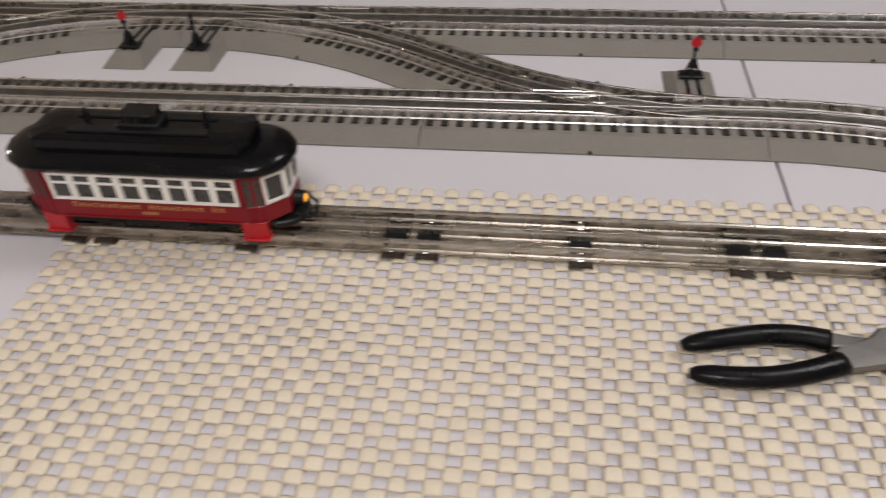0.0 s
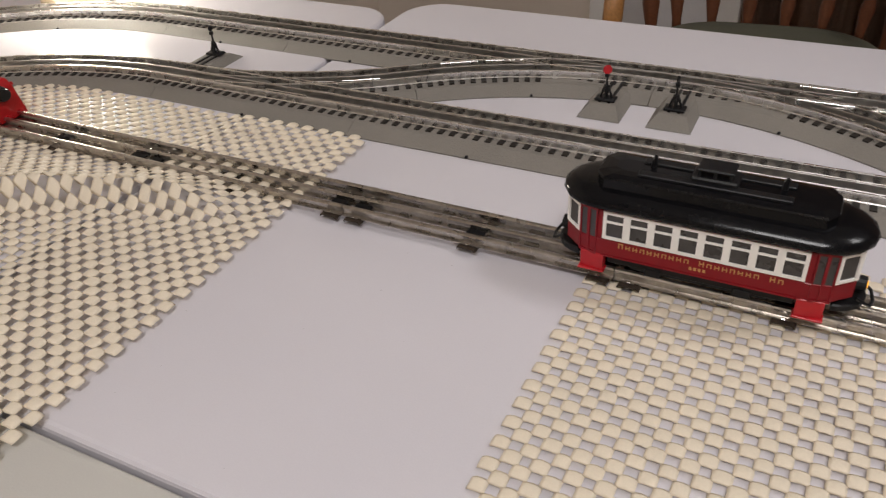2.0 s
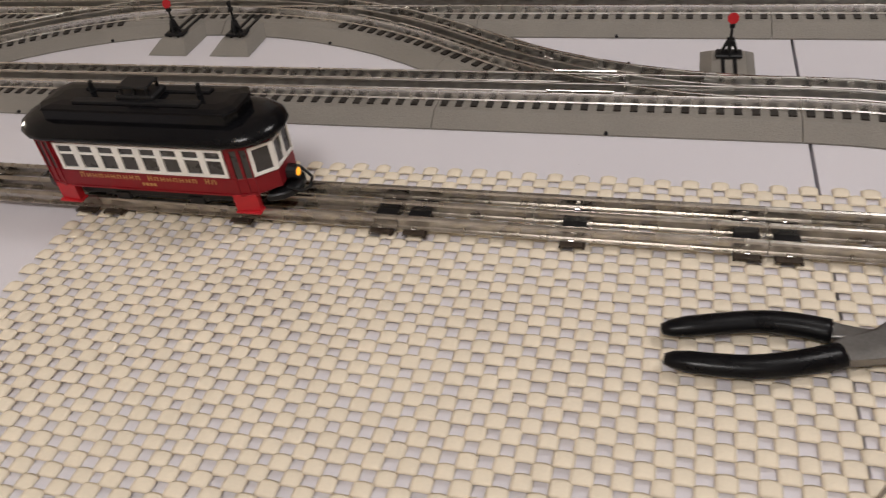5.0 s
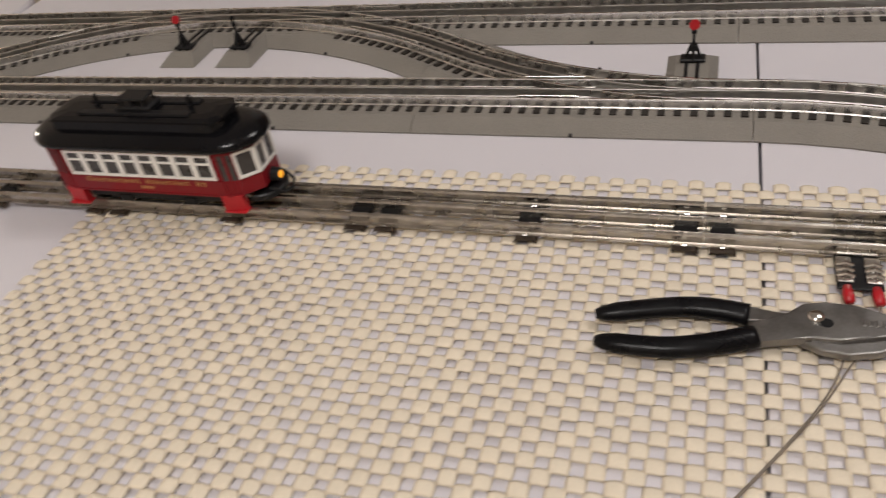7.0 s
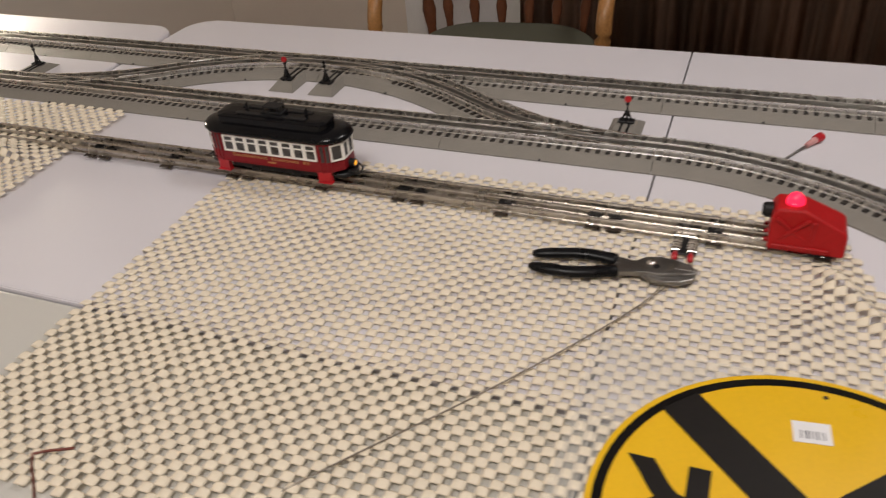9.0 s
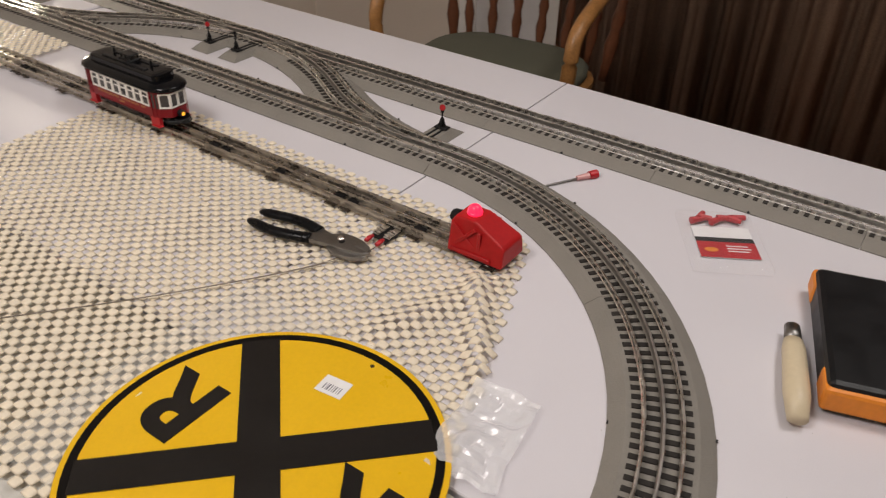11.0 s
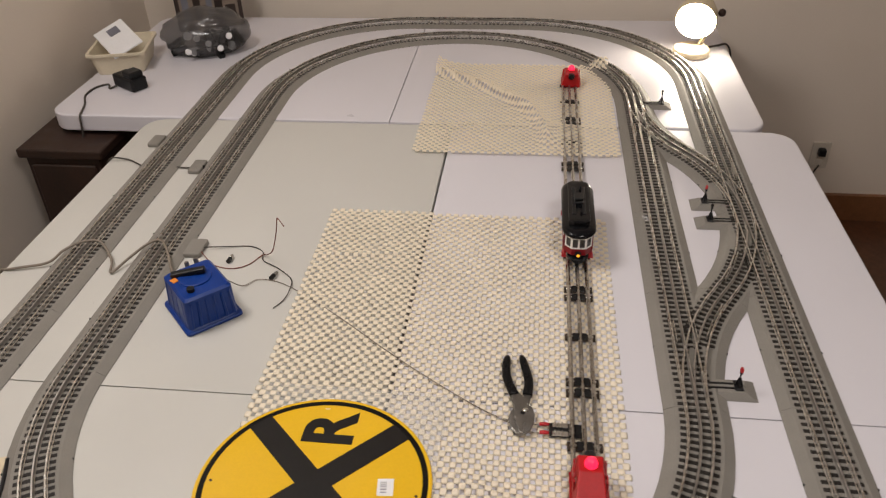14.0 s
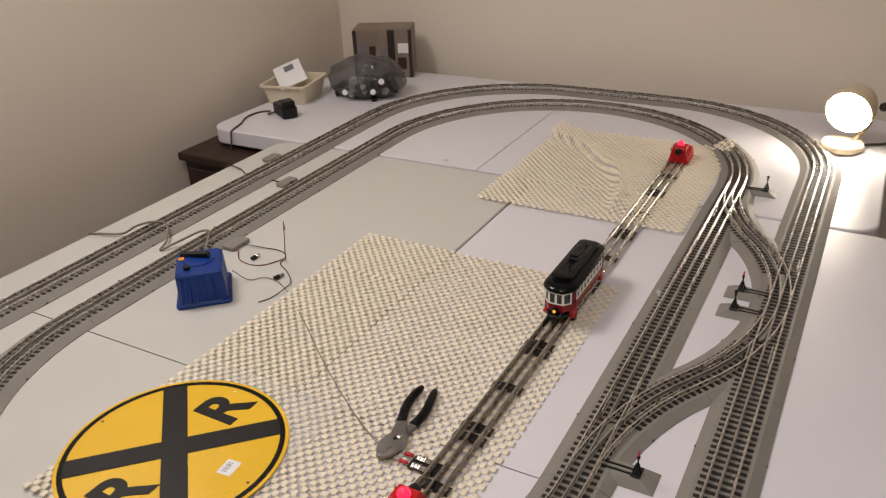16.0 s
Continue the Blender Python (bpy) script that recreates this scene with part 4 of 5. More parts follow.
# ---- little bulbs on the table ----
def bulb(m, material, label):
    t = thing("indicator_bulb", m, label, "bulb", "loose bulbs")
    part("cap", cyl(bmesh.new(), (0, 0, 0.0045), (0.010, 0, 0.0045), 0.0042), M_BLACK, t, "dark cap")
    g = cyl(bmesh.new(), (0.010, 0, 0.0045), (0.019, 0, 0.0045), 0.0036, 0.0030)
    ball(g, (0.019, 0, 0.0045), 0.0030, 10)
    part("glass", g, material, t, "silvery glass", True)
    return t


bulb(pose(-0.272, -0.625, 0, 0, 0, 175), M_BRIGHT, "small silvery bulb lying on the table")
bulb(pose(-0.228, -0.532, 0, 0, 0, 165), M_STEEL, "small grey bulb lying beside a wire")


# ---- round crossing sign ----
def crossing_sign(m):
    t = thing("railroad_crossing_sign", m, "round yellow metal railroad crossing sign with black cross", "sign")
    R = 0.1525
    ring = [(R * math.cos(2 * math.pi * k / 72), R * math.sin(2 * math.pi * k / 72)) for k in range(72)]
    part("disc", prism(bmesh.new(), ring, 0.0, 0.0014, 0.0005), M_YELLOW, t, "yellow enamelled disc")
    bm = bmesh.new()
    a = [bm.verts.new((0.1475 * math.cos(2 * math.pi * k / 72), 0.1475 * math.sin(2 * math.pi * k / 72), 0.00155)) for k in range(72)]
    b = [bm.verts.new((0.1400 * math.cos(2 * math.pi * k / 72), 0.1400 * math.sin(2 * math.pi * k / 72), 0.00155)) for k in range(72)]
    for k in range(72):
        bm.faces.new((a[k], a[(k + 1) % 72], b[(k + 1) % 72], b[k]))
    bmesh.ops.solidify(bm, geom=bm.faces[:], thickness=0.0003)
    part("border_ring", bm, M_SIGNBLACK, t, "black border ring")
    L, w = 0.1405, 0.0172
    cross = []
    for q in range(4):
        c, s = math.cos(math.pi / 4 + q * math.pi / 2), math.sin(math.pi / 4 + q * math.pi / 2)
        cross += [(L * c + w * s, L * s - w * c), (L * c - w * s, L * s + w * c), (math.sqrt(2) * w * math.cos(math.pi / 2 * (q + 1)), math.sqrt(2) * w * math.sin(math.pi / 2 * (q + 1)))]
    part("cross", prism(bmesh.new(), cross, 0.0014, 0.0024, 0.0004), M_SIGNBLACK, t, "embossed black diagonal cross")
    for x in (-0.094, 0.094):
        letters("R", 0.094, 0.0004, pose(x, -0.004, 0.0018), M_SIGNBLACK, t, "letter", bold=0.0032)
    part("price_sticker", prism(bmesh.new(), [(-0.0135, -0.0105), (0.0135, -0.0105), (0.0135, 0.0105), (-0.0135, 0.0105)], 0.0017, 0.0020, 0, pose(0.004, -0.093, 0, 0, 0, 6)), M_PAPER, t, "white price sticker")
    bm = bmesh.new()
    for k, wd in enumerate((0.9, 0.5, 1.2, 0.6, 0.9, 1.4, 0.5, 0.9)):
        box(bm, -0.009 + k * 0.0023, -0.009 + k * 0.0023 + wd * 0.001, -0.004, 0.004, 0.0020, 0.0021)
    bmesh.ops.transform(bm, matrix=pose(0.004, -0.0905, 0, 0, 0, 6), verts=bm.verts)
    part("barcode", bm, M_INK, t, "printed dark bars")
    for y in (-0.1335, 0.1335):
        part("nail_hole", cyl(bmesh.new(), (-0.006, y, 0.0012), (-0.006, y, 0.0016), 0.0021), M_DARKWOOD, t, "small nail hole")
    return t


crossing_sign(pose(0.206, -0.346, 0.0074, 0.4, 0.6, 180))


# ---- clear film pieces ----
def crumpled(name, outline_w, outline_h, m, amp, material, label, category, n=26, seed=3):
    bm = bmesh.new()
    vs = []
    for i in range(n + 1):
        row = []
        for j in range(n + 1):
            x, y = outline_w * (i / n - 0.5), outline_h * (j / n - 0.5)
            z = amp * (0.5 + noise.noise(Vector((x * 22, y * 22, seed))) + 0.6 * abs(noise.noise(Vector((x * 55, y * 55, seed + 4)))))
            row.append(bm.verts.new((x + 0.006 * noise.noise(Vector((y * 30, seed, 1))), y + 0.006 * noise.noise(Vector((x * 30, seed, 2))), max(0.0005, z))))
        vs.append(row)
    for i in range(n):
        for j in range(n):
            bm.faces.new((vs[i][j], vs[i + 1][j], vs[i + 1][j + 1], vs[i][j + 1]))
    return solo(name, bm, material, m, label, category)


crumpled("plastic_sleeve", 0.228, 0.27, pose(0.142, -0.327, 0.0056, 0, 0, -1), 0.0006, M_POLY, "flat clear plastic sleeve under the sign", "plastic sleeve", seed=8)
crumpled("plastic_bag", 0.062, 0.105, pose(0.335, -0.218, 0.001, 0, 0, 8), 0.011, M_BAG, "crumpled clear plastic bag beside the sign", "plastic bag", seed=2)


# ---- controller ----
def controller(m):
    t = thing("train_controller", m, "blue plastic train transformer with ribbed sloping sides", "transformer")
    lo, hi, H = (0.0525, 0.0455), (0.0470, 0.0405), 0.067
    shift = 0.004
    bm = dome(lambda k: rounded(-k[0] + k[2], k[0] + k[2], -k[1], k[1], 0.007, 4), [((lo[0], lo[1], 0), 0.006), ((lo[0] - 0.003, lo[1] - 0.003, 0), 0.009), ((hi[0], hi[1], shift), H - 0.004), ((hi[0] - 0.004, hi[1] - 0.004, shift), H)])
    part("case", bm, M_BLUE, t, "blue sloping case")
    part("base_lip", prism(bmesh.new(), rounded(-lo[0] - 0.003, lo[0] + 0.003, -lo[1] - 0.003, lo[1] + 0.003, 0.008, 4), 0.0005, 0.007, 0.0015), M_BLUE, t, "dark blue base lip")
    for s in (-1, 1):
        for k in range(4):
            f = (k - 1.5) / 2.0
            g = bmesh.new()
            tube(g, [(f * lo[0] * 0.93, s * (lo[1] - 0.0035), 0.010), (f * hi[0] * 0.93 + shift * 0.8, s * (hi[1] - 0.0005), H - 0.008)], 0.0013, 5)
            part("rib", g, M_BLUE, t)
        for k in range(6):
            f = (k - 2.5) / 2.9
            g = bmesh.new()
            tube(g, [(s * (lo[0] - 0.0035), f * lo[1] * 0.93, 0.010), (s * (hi[0] - 0.0005) + shift, f * hi[1] * 0.93, H - 0.010)], [0.0036, 0.0024], 6)
            part("rib", g, M_BLUE, t)
    ring = [(0.027 * math.cos(a) - 0.002, 0.027 * math.sin(a)) for a in np.linspace(0, 2 * math.pi, 28, endpoint=False)]
    part("dial", prism(bmesh.new(), ring, H - 0.001, H + 0.0022, 0.0012, seg=2), M_BLUE, t, "round blue dial")
    part("lever", box(bmesh.new(), -0.034, 0.022, -0.006, 0.006, H + 0.002, H + 0.011, 0.002, 2, pose(-0.008, 0.006, 0, 0, -6, 62)), M_BLACK, t, "black throttle lever")
    part("button", cyl(bmesh.new(), (0.030, -0.020, H - 0.001), (0.030, -0.020, H + 0.006), 0.0062), M_BLACK, t, "black round button")
    part("sticker", box(bmesh.new(), -0.006, 0.006, -0.005, 0.005, H + 0.0002, H + 0.0012), M_ORANGE, t, "orange sticker")
    t.children[-1].matrix_basis = pose(-0.013, -0.031, 0, 0, 0, 10)
    for y in (-0.008, 0.008):
        part("terminal_post", cyl(bmesh.new(), (-0.046, y + 0.012, H - 0.014), (-0.050, y + 0.012, H + 0.002), 0.0038), M_STEEL, t, "steel terminal post")
    return t


controller(pose(-0.139, -0.622, 0.0, 0, 0, 43))


# ---- signal, packet, knife, clip and cable by the curve ----
def signal_lamp(m):
    t = thing("signal_lamp", m, "small red-tipped signal lamp lying on the table", "signal lamp")
    part("stem", tube(bmesh.new(), [(-0.064, 0, 0.002), (-0.03, 0.001, 0.0025), (0.0, 0, 0.0035)], [0.0014, 0.0016, 0.0018], 8), M_STEEL, t, "grey metal stem", True)
    g = cyl(bmesh.new(), (-0.018, 0, 0.0042), (0.0, 0, 0.0048), 0.0030, 0.0042)
    part("collar", g, M_PALERED, t, "pale red translucent collar")
    g = cyl(bmesh.new(), (0.0, 0, 0.0050), (0.012, 0, 0.0052), 0.0052, 0.0056)
    part("lens", g, M_REDBRIGHT, t, "bright red lens")
    return t


signal_lamp(pose(0.206, 0.232, 0, 0, 0, 58))


def parts_packet(m):
    t = thing("parts_packet", m, "clear packet of small red parts with a red and white card", "packet")
    part("card", box(bmesh.new(), -0.028, 0.038, -0.028, 0.036, 0.0012, 0.0020), M_PAPER, t, "white header card")
    part("red_panel", box(bmesh.new(), -0.028, 0.038, -0.028, 0.0035, 0.0021, 0.0024), M_REDBRIGHT, t, "red printed panel")
    part("black_band", box(bmesh.new(), -0.028, 0.038, 0.0040, 0.0125, 0.0021, 0.0024), M_BLACK, t, "black printed band")
    for k in range(3):
        part("print_line", box(bmesh.new(), 0.004, 0.028 + 0.003 * (k % 2), -0.016 + k * 0.0052, -0.0142 + k * 0.0052, 0.0025, 0.0027), M_PAPER, t, "pale printed line")
    part("print_patch", prism(bmesh.new(), [(-0.014 + 0.008 * math.cos(a), -0.013 + 0.0045 * math.sin(a)) for a in np.linspace(0, 2 * math.pi, 14, endpoint=False)], 0.0025, 0.0027), M_ORANGE, t, "pale oval print")
    for x, y, a in ((-0.020, 0.044, 20), (-0.010, 0.049, -15), (0.002, 0.044, 35), (0.012, 0.050, 5), (-0.014, 0.053, 60), (0.024, 0.047, -30), (0.030, 0.052, 10)):
        g = cyl(bmesh.new(), (-0.008, 0, 0.006), (0.008, 0, 0.006), 0.0045, 0.0032, 8)
        part("small_part", g, M_REDBRIGHT, t, "small red plastic part").matrix_basis = pose(x, y, 0, 0, 0, a)
    part("sleeve", prism(bmesh.new(), rounded(-0.044, 0.044, -0.060, 0.060, 0.004, 3), 0.0006, 0.0105, 0.004, seg=2), M_SLEEVE, t, "clear plastic sleeve")
    return t


parts_packet(pose(0.397, 0.184, 0, 0, 0, 31))


def utility_knife(m):
    t = thing("hobby_knife", m, "wooden-handled knife beside a black and orange case", "knife")
    part("handle", tube(bmesh.new(), [(-0.06, 0, 0.011), (-0.03, 0, 0.013), (0.03, 0, 0.012), (0.045, 0, 0.011)], [0.009, 0.012, 0.011, 0.009], 12, 0.8), M_LAMPBASE, t, "pale wooden handle", True)
    part("ferrule", tube(bmesh.new(), [(0.045, 0, 0.011), (0.068, 0, 0.011)], [0.0085, 0.0075], 12, 0.8), M_STEEL, t, "steel ferrule", True)
    return t


utility_knife(pose(0.524, 0.004, 0, 0, 0, 107))


def tool_case(m):
    t = thing("tool_case", m, "black plastic tool case with orange trim", "tool case")
    part("case", box(bmesh.new(), -0.09, 0.09, -0.035, 0.035, 0.0005, 0.035, 0.006, 2), M_BLACK, t, "black shell")
    part("trim", box(bmesh.new(), 0.06, 0.094, -0.037, 0.037, 0.006, 0.030, 0.004, 2), M_ORANGE, t, "orange trim")
    part("trim", box(bmesh.new(), -0.094, -0.06, -0.037, 0.037, 0.006, 0.030, 0.004, 2), M_ORANGE, t, "orange trim")
    return t


tool_case(pose(0.560, 0.075, 0, 0, 0, 107))


def cable_card(m):
    t = thing("cable_tie_card", m, "small cardboard card with a silver clip and black strap", "card")
    part("card", box(bmesh.new(), -0.034, 0.034, -0.026, 0.026, 0.0004, 0.0016), M_LAMPBASE, t, "tan cardboard")
    part("clip", box(bmesh.new(), -0.010, 0.010, -0.020, 0.008, 0.0017, 0.0052, 0.001), M_BRIGHT, t, "silver metal clip")
    return t


cable_card(pose(0.232, -0.790, 0, 0, 0, 18))
wire("black_strap", [(0.198, -0.770, 0.004), (0.225, -0.757, 0.006), (0.262, -0.745, 0.005), (0.300, -0.742, 0.004), (0.345, -0.752, 0.003), (0.362, -0.770, 0.003)], 0.0030, M_BLACK, "black strap curling over the table")


def puck(m):
    g = dome(lambda r: [(r * math.cos(2 * math.pi * k / 24), r * math.sin(2 * math.pi * k / 24)) for k in range(24)], [(0.024, 0.0005), (0.026, 0.004), (0.026, 0.012), (0.022, 0.016)])
    return solo("cable_puck", g, M_BLACK, m, "round black cable puck on the table", "puck")


puck(pose(0.330, -0.815, 0))


def clear_chip(m):
    g = prism(bmesh.new(), rounded(-0.009, 0.009, -0.004, 0.004, 0.002, 3), 0.0, 0.004, 0.001)
    return solo("plastic_clip", g, M_POLY, m, "tiny clear plastic clip lying on the rails", "clip")


clear_chip(pose(-0.445, 0.130, 0.0187, 0, 0, 20))


# ---- things on the end table ----
def spot_lamp(m):
    t = thing("desk_spot_lamp", m, "cream desk lamp with a round glowing face", "lamp")
    base = [(0.050 * math.cos(2 * math.pi * k / 32), 0.046 * math.sin(2 * math.pi * k / 32)) for k in range(32)]
    part("base", prism(bmesh.new(), base, 0.0005, 0.018, 0.006, seg=3), M_LAMPBASE, t, "round cream base")
    part("arm", tube(bmesh.new(), smooth_line([(-0.020, 0.020, 0.014), (-0.050, 0.045, 0.05), (-0.045, 0.048, 0.085)]), 0.006, 10), M_LAMPBASE, t, "cream arm", True)
    prof = [(0.050, 0.0), (0.0515, -0.006), (0.050, -0.030), (0.040, -0.060), (0.022, -0.075), (0.001, -0.078)]
    bm = bmesh.new()
    rings = [[bm.verts.new((x, r * math.cos(2 * math.pi * k / 28), r * math.sin(2 * math.pi * k / 28))) for k in range(28)] for r, x in prof]
    for a, b in zip(rings, rings[1:]):
        for k in range(28):
            bm.faces.new((a[k], a[(k + 1) % 28], b[(k + 1) % 28], b[k]))
    bmesh.ops.transform(bm, matrix=pose(0, 0, 0.086, 0, 14, -16), verts=bm.verts)
    part("shade", bm, M_LAMPBASE, t, "cream bell-shaped shade", True)
    bm = ball(bmesh.new(), (0, 0, 0), 0.0485, 24, (0.28, 1, 1))
    bmesh.ops.transform(bm, matrix=pose(0.001, 0, 0.086, 0, 14, -16), verts=bm.verts)
    part("glowing_face", bm, M_BULB, t, "glowing white round face", True)
    part("tilt_knob", ball(bmesh.new(), (-0.030, 0.068, 0.098), 0.010, 12), M_DARKWOOD, t, "brown tilt knob", True)
    return t


spot_lamp(pose(-1.352, 0.341, 0.0015) @ Matrix.Scale(1.08, 4))
wire("lamp_cord", [(-1.385, 0.375, 0.006), (-1.41, 0.420, 0.005), (-1.42, 0.452, 0.003), (-1.42, 0.470, -0.05), (-1.44, 0.500, -0.25), (-1.50, 0.60, -0.50), (-1.62, 0.72, -0.66), (-1.69, 0.84, -0.62), (-1.700, 0.895, -0.52)], 0.0030, M_WIRE, "dark lamp cord hanging from the table to the outlet")


def power_adapter(m):
    t = thing("power_adapter", m, "black power adapter block with a lead", "adapter")
    part("block", box(bmesh.new(), -0.046, 0.046, -0.024, 0.024, 0.0005, 0.036, 0.006, 2), M_BLACK, t, "black plastic block")
    part("plug_face", box(bmesh.new(), -0.020, 0.022, -0.020, 0.020, 0.034, 0.052, 0.005, 2, pose(0.02, 0, 0)), M_BLACK, t, "raised black plug face")
    return t


power_adapter(pose(-1.052, -1.165, 0.0015, 0, 0, 58))
wire("adapter_cord", [(-1.040, -1.200, 0.010), (-1.034, -1.218, 0.004), (-1.060, -1.235, 0.004), (-1.035, -1.260, 0.004), (-0.985, -1.262, 0.004), (-0.930, -1.236, 0.004), (-0.885, -1.222, 0.004), (-0.868, -1.220, -0.004), (-0.862, -1.222, -0.05), (-0.855, -1.240, -0.16), (-0.800, -1.200, -0.28), (-0.740, -1.140, -0.30), (-0.700, -1.100, -0.36)], 0.0028, M_WIRE, "thin black cord hanging over the table edge")


def basket(m):
    t = thing("plastic_basket", m, "cream plastic basket holding an envelope", "basket")
    w, d, h = 0.085, 0.075, 0.062
    bm = bmesh.new()
    outer = [rounded(-w + k, w - k, -d + k, d - k, 0.016, 4) for k in (0.012, 0.0, -0.006, -0.006, 0.002, 0.014)]
    zs = [0.0005, h * 0.9, h * 0.9, h, h, 0.004]
    rings = [[bm.verts.new((x, y, z)) for x, y in o] for o, z in zip(outer, zs)]
    for a, b in zip(rings, rings[1:]):
        n = len(a)
        for i in range(n):
            bm.faces.new((a[i], a[(i + 1) % n], b[(i + 1) % n], b[i]))
    bm.faces.new(rings[0][::-1])
    bm.faces.new(rings[-1])
    part("tub", bm, M_BASKET, t, "cream moulded tub")
    return t


basket(pose(-1.212, -1.252, 0.0015, 0, 0, 12))


def envelope(m):
    t = thing("paper_packet", m, "white printed paper packet leaning in the basket", "packet")
    part("paper", box(bmesh.new(), -0.062, 0.062, -0.045, 0.045, 0.0, 0.006, 0.002), M_PAPER, t, "white paper")
    part("print_patch", box(bmesh.new(), -0.045, -0.015, -0.012, 0.020, 0.0061, 0.0066), M_INK, t, "grey printed patch")
    return t


envelope(pose(-1.192, -1.247, 0.082, 20, 18, 50))


def parts_bag(m):
    t = thing("bag_of_parts", m, "smoky plastic bag full of dark and white train parts", "bag")
    rng = random.Random(5)
    bm = bmesh.new()
    bmesh.ops.create_icosphere(bm, subdivisions=4, radius=1)
    for v in bm.verts:
        d = v.co.normalized()
        k = 1 + 0.16 * noise.noise(d * 2.4) + 0.09 * abs(noise.noise(d * 7))
        v.co = Vector((d.x * 0.075 * k, d.y * 0.115 * k, max(-0.052, d.z * 0.066 * k) + 0.053))
    part("film", bm, M_SMOKEPOLY, t, "smoky clear film", True)
    for k in range(26):
        a, r = rng.uniform(0, 6.28), math.sqrt(rng.random())
        x, y, z = 0.052 * r * math.cos(a), 0.086 * r * math.sin(a), rng.uniform(0.010, 0.085 - 0.045 * r)
        white = k % 4 == 0
        g = bmesh.new()
        if white:
            cyl(g, (-0.006, 0, 0), (0.006, 0, 0), 0.012, 0.010, 14)
        else:
            box(g, -0.022, 0.022, -0.009, 0.009, -0.008, 0.008, 0.002)
        part("loose_part", g, M_PAPER if white else M_BLACK, t, "white round part" if white else "dark plastic part").matrix_basis = pose(x, y, z, rng.uniform(0, 180), rng.uniform(-40, 40), rng.uniform(0, 180))
    for k in range(5):
        g = cyl(bmesh.new(), (0.0, 0, 0), (0.005, 0, 0), 0.009, 0.0075, 14)
        part("white_knob", g, M_PAPER, t, "white round knob").matrix_basis = pose(0.071 - 0.004 * (k % 2), -0.05 + 0.028 * k, 0.030 + 0.016 * ((k * 2) % 3), 0, rng.uniform(-30, 10), rng.uniform(-30, 30))
    return t


parts_bag(pose(-1.320, -1.045, 0.0015, 0, 0, 20) @ Matrix.Scale(1.06, 4))


def carton(m):
    t = thing("printed_carton", m, "brown printed cardboard box standing on the table", "box")
    part("carton_body", box(bmesh.new(), -0.055, 0.055, -0.100, 0.100, 0.0005, 0.165, 0.002), M_CARTON, t, "brown printed card")
    for y0, y1, n in ((-0.1005, -0.088, "dark edge print"), (0.018, 0.042, "dark printed strip"), (0.0885, 0.1005, "dark edge print")):
        part("print_panel", box(bmesh.new(), 0.0552, 0.0560, y0, y1, 0.002, 0.163), M_CARTON_DARK, t, n)
    for k, (y, w, z0, z1) in enumerate(((-0.070, 0.020, 0.03, 0.12), (-0.035, 0.022, 0.02, 0.11), (0.002, 0.018, 0.04, 0.10), (0.065, 0.030, 0.03, 0.07))):
        part("print_panel", box(bmesh.new(), 0.0552, 0.0558, y - w / 2, y + w / 2, z0, z1), M_CARTON_DARK if k % 2 else M_INK, t, "dark printed figure")
    part("label", box(bmesh.new(), 0.0553, 0.0562, 0.052, 0.088, 0.085, 0.118), M_PAPER, t, "white label")
    part("top_flap", box(bmesh.new(), -0.053, 0.053, -0.098, 0.098, 0.1652, 0.1672, 0.0005), M_CARTON, t)
    return t


carton(pose(-1.57, -1.13, 0.0015, 0, 0, 24))


# ---- room furniture ----
def cabinet(m):
    t = thing("wooden_cabinet", m, "dark stained wooden cabinet below the end table", "cabinet")
    part("body", box(bmesh.new(), -0.26, 0.26, -0.10, 0.10, 0.0, 0.66, 0.004), M_DARKWOOD, t, "dark wood body")
    part("top", box(bmesh.new(), -0.275, 0.275, -0.11, 0.115, 0.66, 0.685, 0.005, 2), M_DARKWOOD, t, "dark wood top")
    for z0, z1 in ((0.05, 0.34), (0.36, 0.64)):
        part("side_panel", box(bmesh.new(), 0.2605, 0.268, -0.085, 0.085, z0, z1, 0.003), M_DARKWOOD, t)
    return t


cabinet(pose(-1.06, -1.255, FLOOR_Z))


def outlet(m):
    t = thing("wall_outlet", m, "ivory wall outlet with a black plug in it", "outlet")
    part("cover_plate", box(bmesh.new(), 0.0005, 0.006, -0.036, 0.036, -0.058, 0.058, 0.002, 2), M_PLATE, t, "ivory plate")
    part("socket", box(bmesh.new(), 0.0062, 0.0085, -0.016, 0.016, -0.042, -0.010, 0.002), M_PLATE, t)
    part("plug", box(bmesh.new(), 0.0062, 0.030, -0.014, 0.014, 0.006, 0.036, 0.004, 2), M_BLACK, t, "black plug")
    return t


outlet(pose(X0, 0.895, -0.49) @ Matrix.Diagonal((1, 0.85, 0.85, 1)))


def turned(z0, z1, r):
    h = z1 - z0
    pts = [(0, 0.8), (0.08, 0.8), (0.16, 1.2), (0.22, 0.8), (0.27, 1.15), (0.32, 0.75), (0.5, 1.1), (0.68, 0.75), (0.73, 1.15), (0.78, 0.8), (0.86, 1.1), (1, 0.7)]
    return [(0, 0, z0 + h * f) for f, _ in pts], [r * k for _, k in pts]


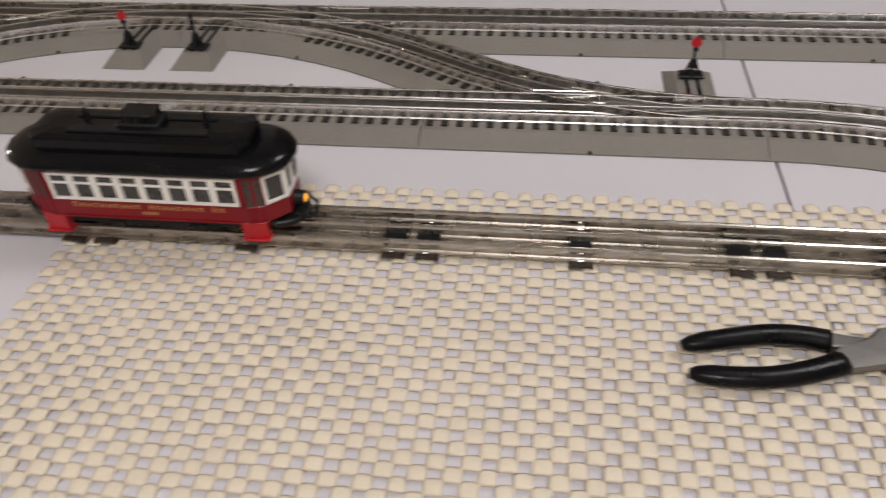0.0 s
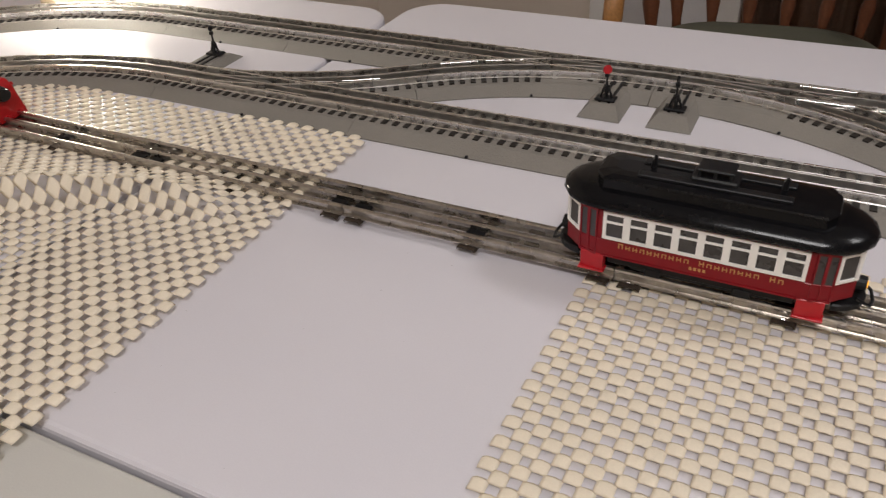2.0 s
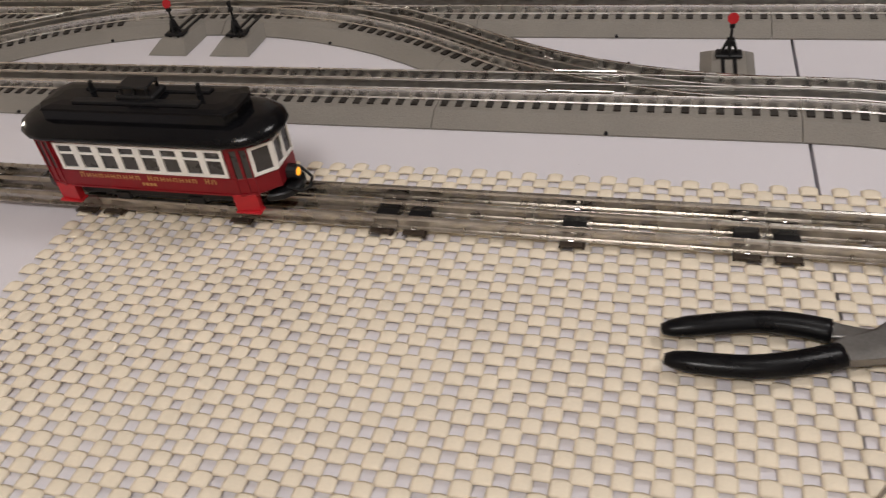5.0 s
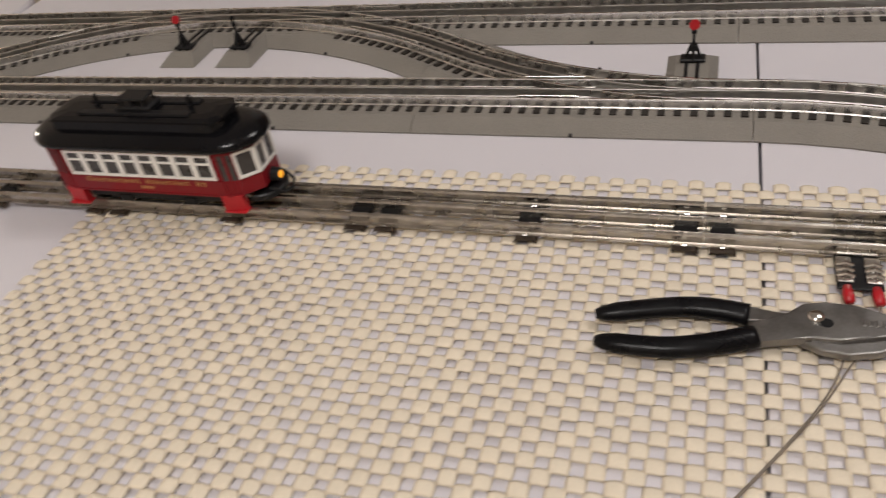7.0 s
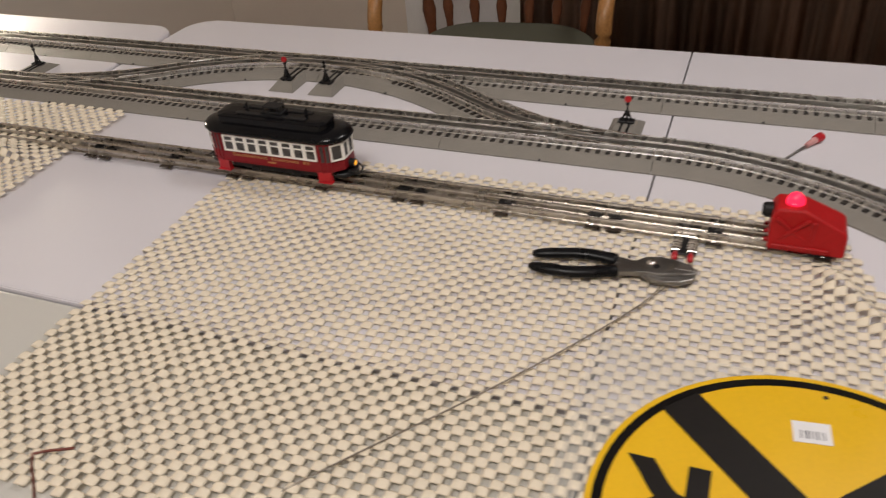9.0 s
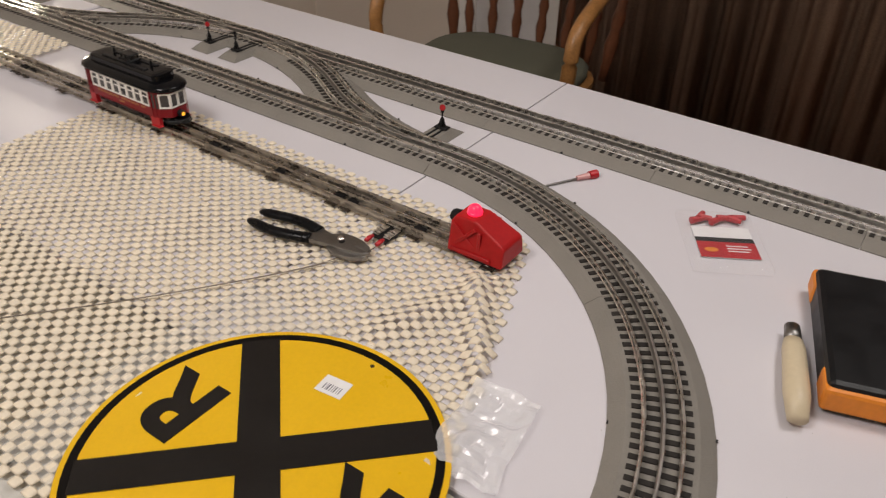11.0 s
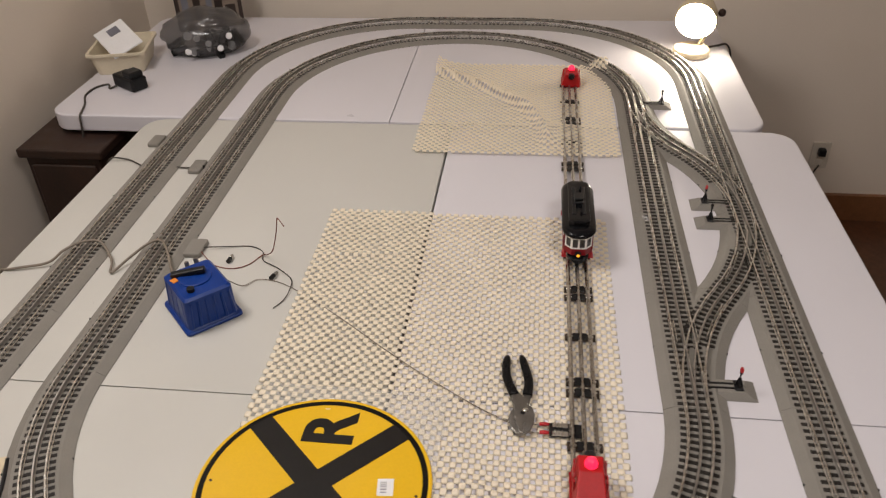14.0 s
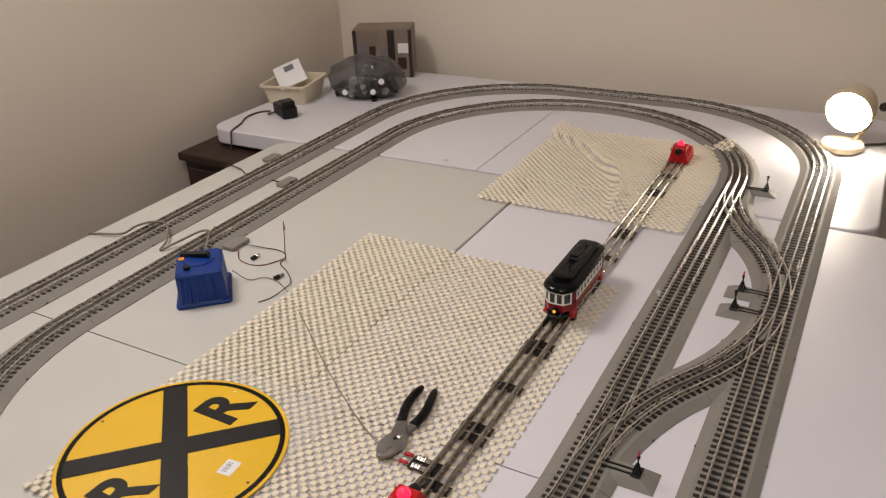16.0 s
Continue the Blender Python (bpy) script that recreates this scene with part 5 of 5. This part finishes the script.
def windsor_chair(m):
    t = thing("dining_chair", m, "oak spindle-back armchair with an olive green seat cushion", "chair")
    part("seat", dome(lambda k: rounded(-0.240 + k, 0.240 - k, -0.195 + k, 0.200 - k, 0.13, 8), [(0.010, 0.405), (0.0, 0.415), (0.0, 0.430), (0.012, 0.440)]), M_OAK, t, "oak seat")
    part("cushion", dome(lambda k: rounded(-0.228 + k, 0.228 - k, -0.190 + k, 0.190 - k, 0.14, 8), [(0.010, 0.438), (0.0, 0.446), (0.0, 0.462), (0.012, 0.474), (0.05, 0.482)]), M_CUSHION, t, "olive green cushion", True)
    for sx in (-1, 1):
        for sy in (-1, 1):
            pts, rad = turned(0.0, 0.41, 0.019)
            part("leg", tube(bmesh.new(), [(sx * (0.22 - 0.04 * p[2] / 0.41), sy * (0.19 - 0.03 * p[2] / 0.41), p[2]) for p in pts], rad, 10), M_OAK, t, "turned oak leg", True)
        pts, rad = turned(0.40, 1.02, 0.016)
        part("back_post", tube(bmesh.new(), [(sx * (0.232 + 0.10 * (p[2] - 0.40)), 0.190 + 0.10 * (p[2] - 0.40), p[2]) for p in pts], rad, 12), M_SPINDLE, t, "turned dark back post", True)
        arm = smooth_line([(sx * 0.256, 0.205, 0.69), (sx * 0.266, 0.06, 0.69), (sx * 0.270, -0.08, 0.675), (sx * 0.264, -0.16, 0.63), (sx * 0.262, -0.175, 0.55), (sx * 0.245, -0.150, 0.43)], 6)
        part("arm", tube(bmesh.new(), arm, 0.018, 10), M_OAK, t, "bent honey oak arm", True)
        part("stretcher", cyl(bmesh.new(), (sx * 0.205, -0.17, 0.15), (sx * 0.205, 0.17, 0.15), 0.010), M_OAK, t)
    for k in range(6):
        x = -0.180 + 0.072 * k
        pts, rad = turned(0.43, 0.94, 0.0125)
        part("spindle", tube(bmesh.new(), [(x * (1.0 + 0.45 * (p[2] - 0.43)), 0.188 + 0.10 * (p[2] - 0.43), p[2]) for p in pts], rad, 10), M_SPINDLE, t, "reddish turned spindle", True)
    bm = box(bmesh.new(), -0.315, 0.315, 0.224, 0.256, 0.93, 1.05, 0.012, 2)
    part("top_rail", bm, M_OAK, t, "oak top rail")
    return t


windsor_chair(pose(-0.468, 1.120, FLOOR_Z, 0, 0, 6))


def curtain(x0, x1, y, label):
    bm = bmesh.new()
    n = int((x1 - x0) / 0.008)
    cols = []
    for i in range(n + 1):
        x = x0 + (x1 - x0) * i / n
        d = 0.030 * math.sin(x * 52 + 1.3 * math.sin(x * 11)) + 0.012 * math.sin(x * 131)
        cols.append([bm.verts.new((x, y + d * (1.0 + 0.25 * f), FLOOR_Z + 0.02 + (CEIL_Z - 0.25 - FLOOR_Z) * (1 - f))) for f in (0, 0.5, 1)])
    for a, b in zip(cols, cols[1:]):
        for k in range(2):
            bm.faces.new((a[k], b[k], b[k + 1], a[k + 1]))
    bmesh.ops.solidify(bm, geom=bm.faces[:], thickness=0.003)
    return solo("curtain", bm, M_CURTAIN, Matrix.Identity(4), label, "curtain", smooth=True)


curtain(-0.58, 1.9, Y1 - 0.10, "brown full-length curtain in deep folds, with fold light and shade streaked into its colour")


def window_frame():
    t = thing("window_1", Matrix.Identity(4), "white window casing beside the curtain", "window", kind="structure")
    for x0, x1 in ((-1.00, -0.93), (-0.66, -0.59)):
        part("casing", box(bmesh.new(), x0, x1, Y1 - 0.025, Y1 - 0.001, -0.55, 1.25, 0.004), M_WHITE, t, "white painted casing")
    part("pane", box(bmesh.new(), -0.93, -0.66, Y1 - 0.012, Y1 - 0.004, -0.50, 1.20), M_PAPER, t, "closed white blind")
    return t


window_frame()
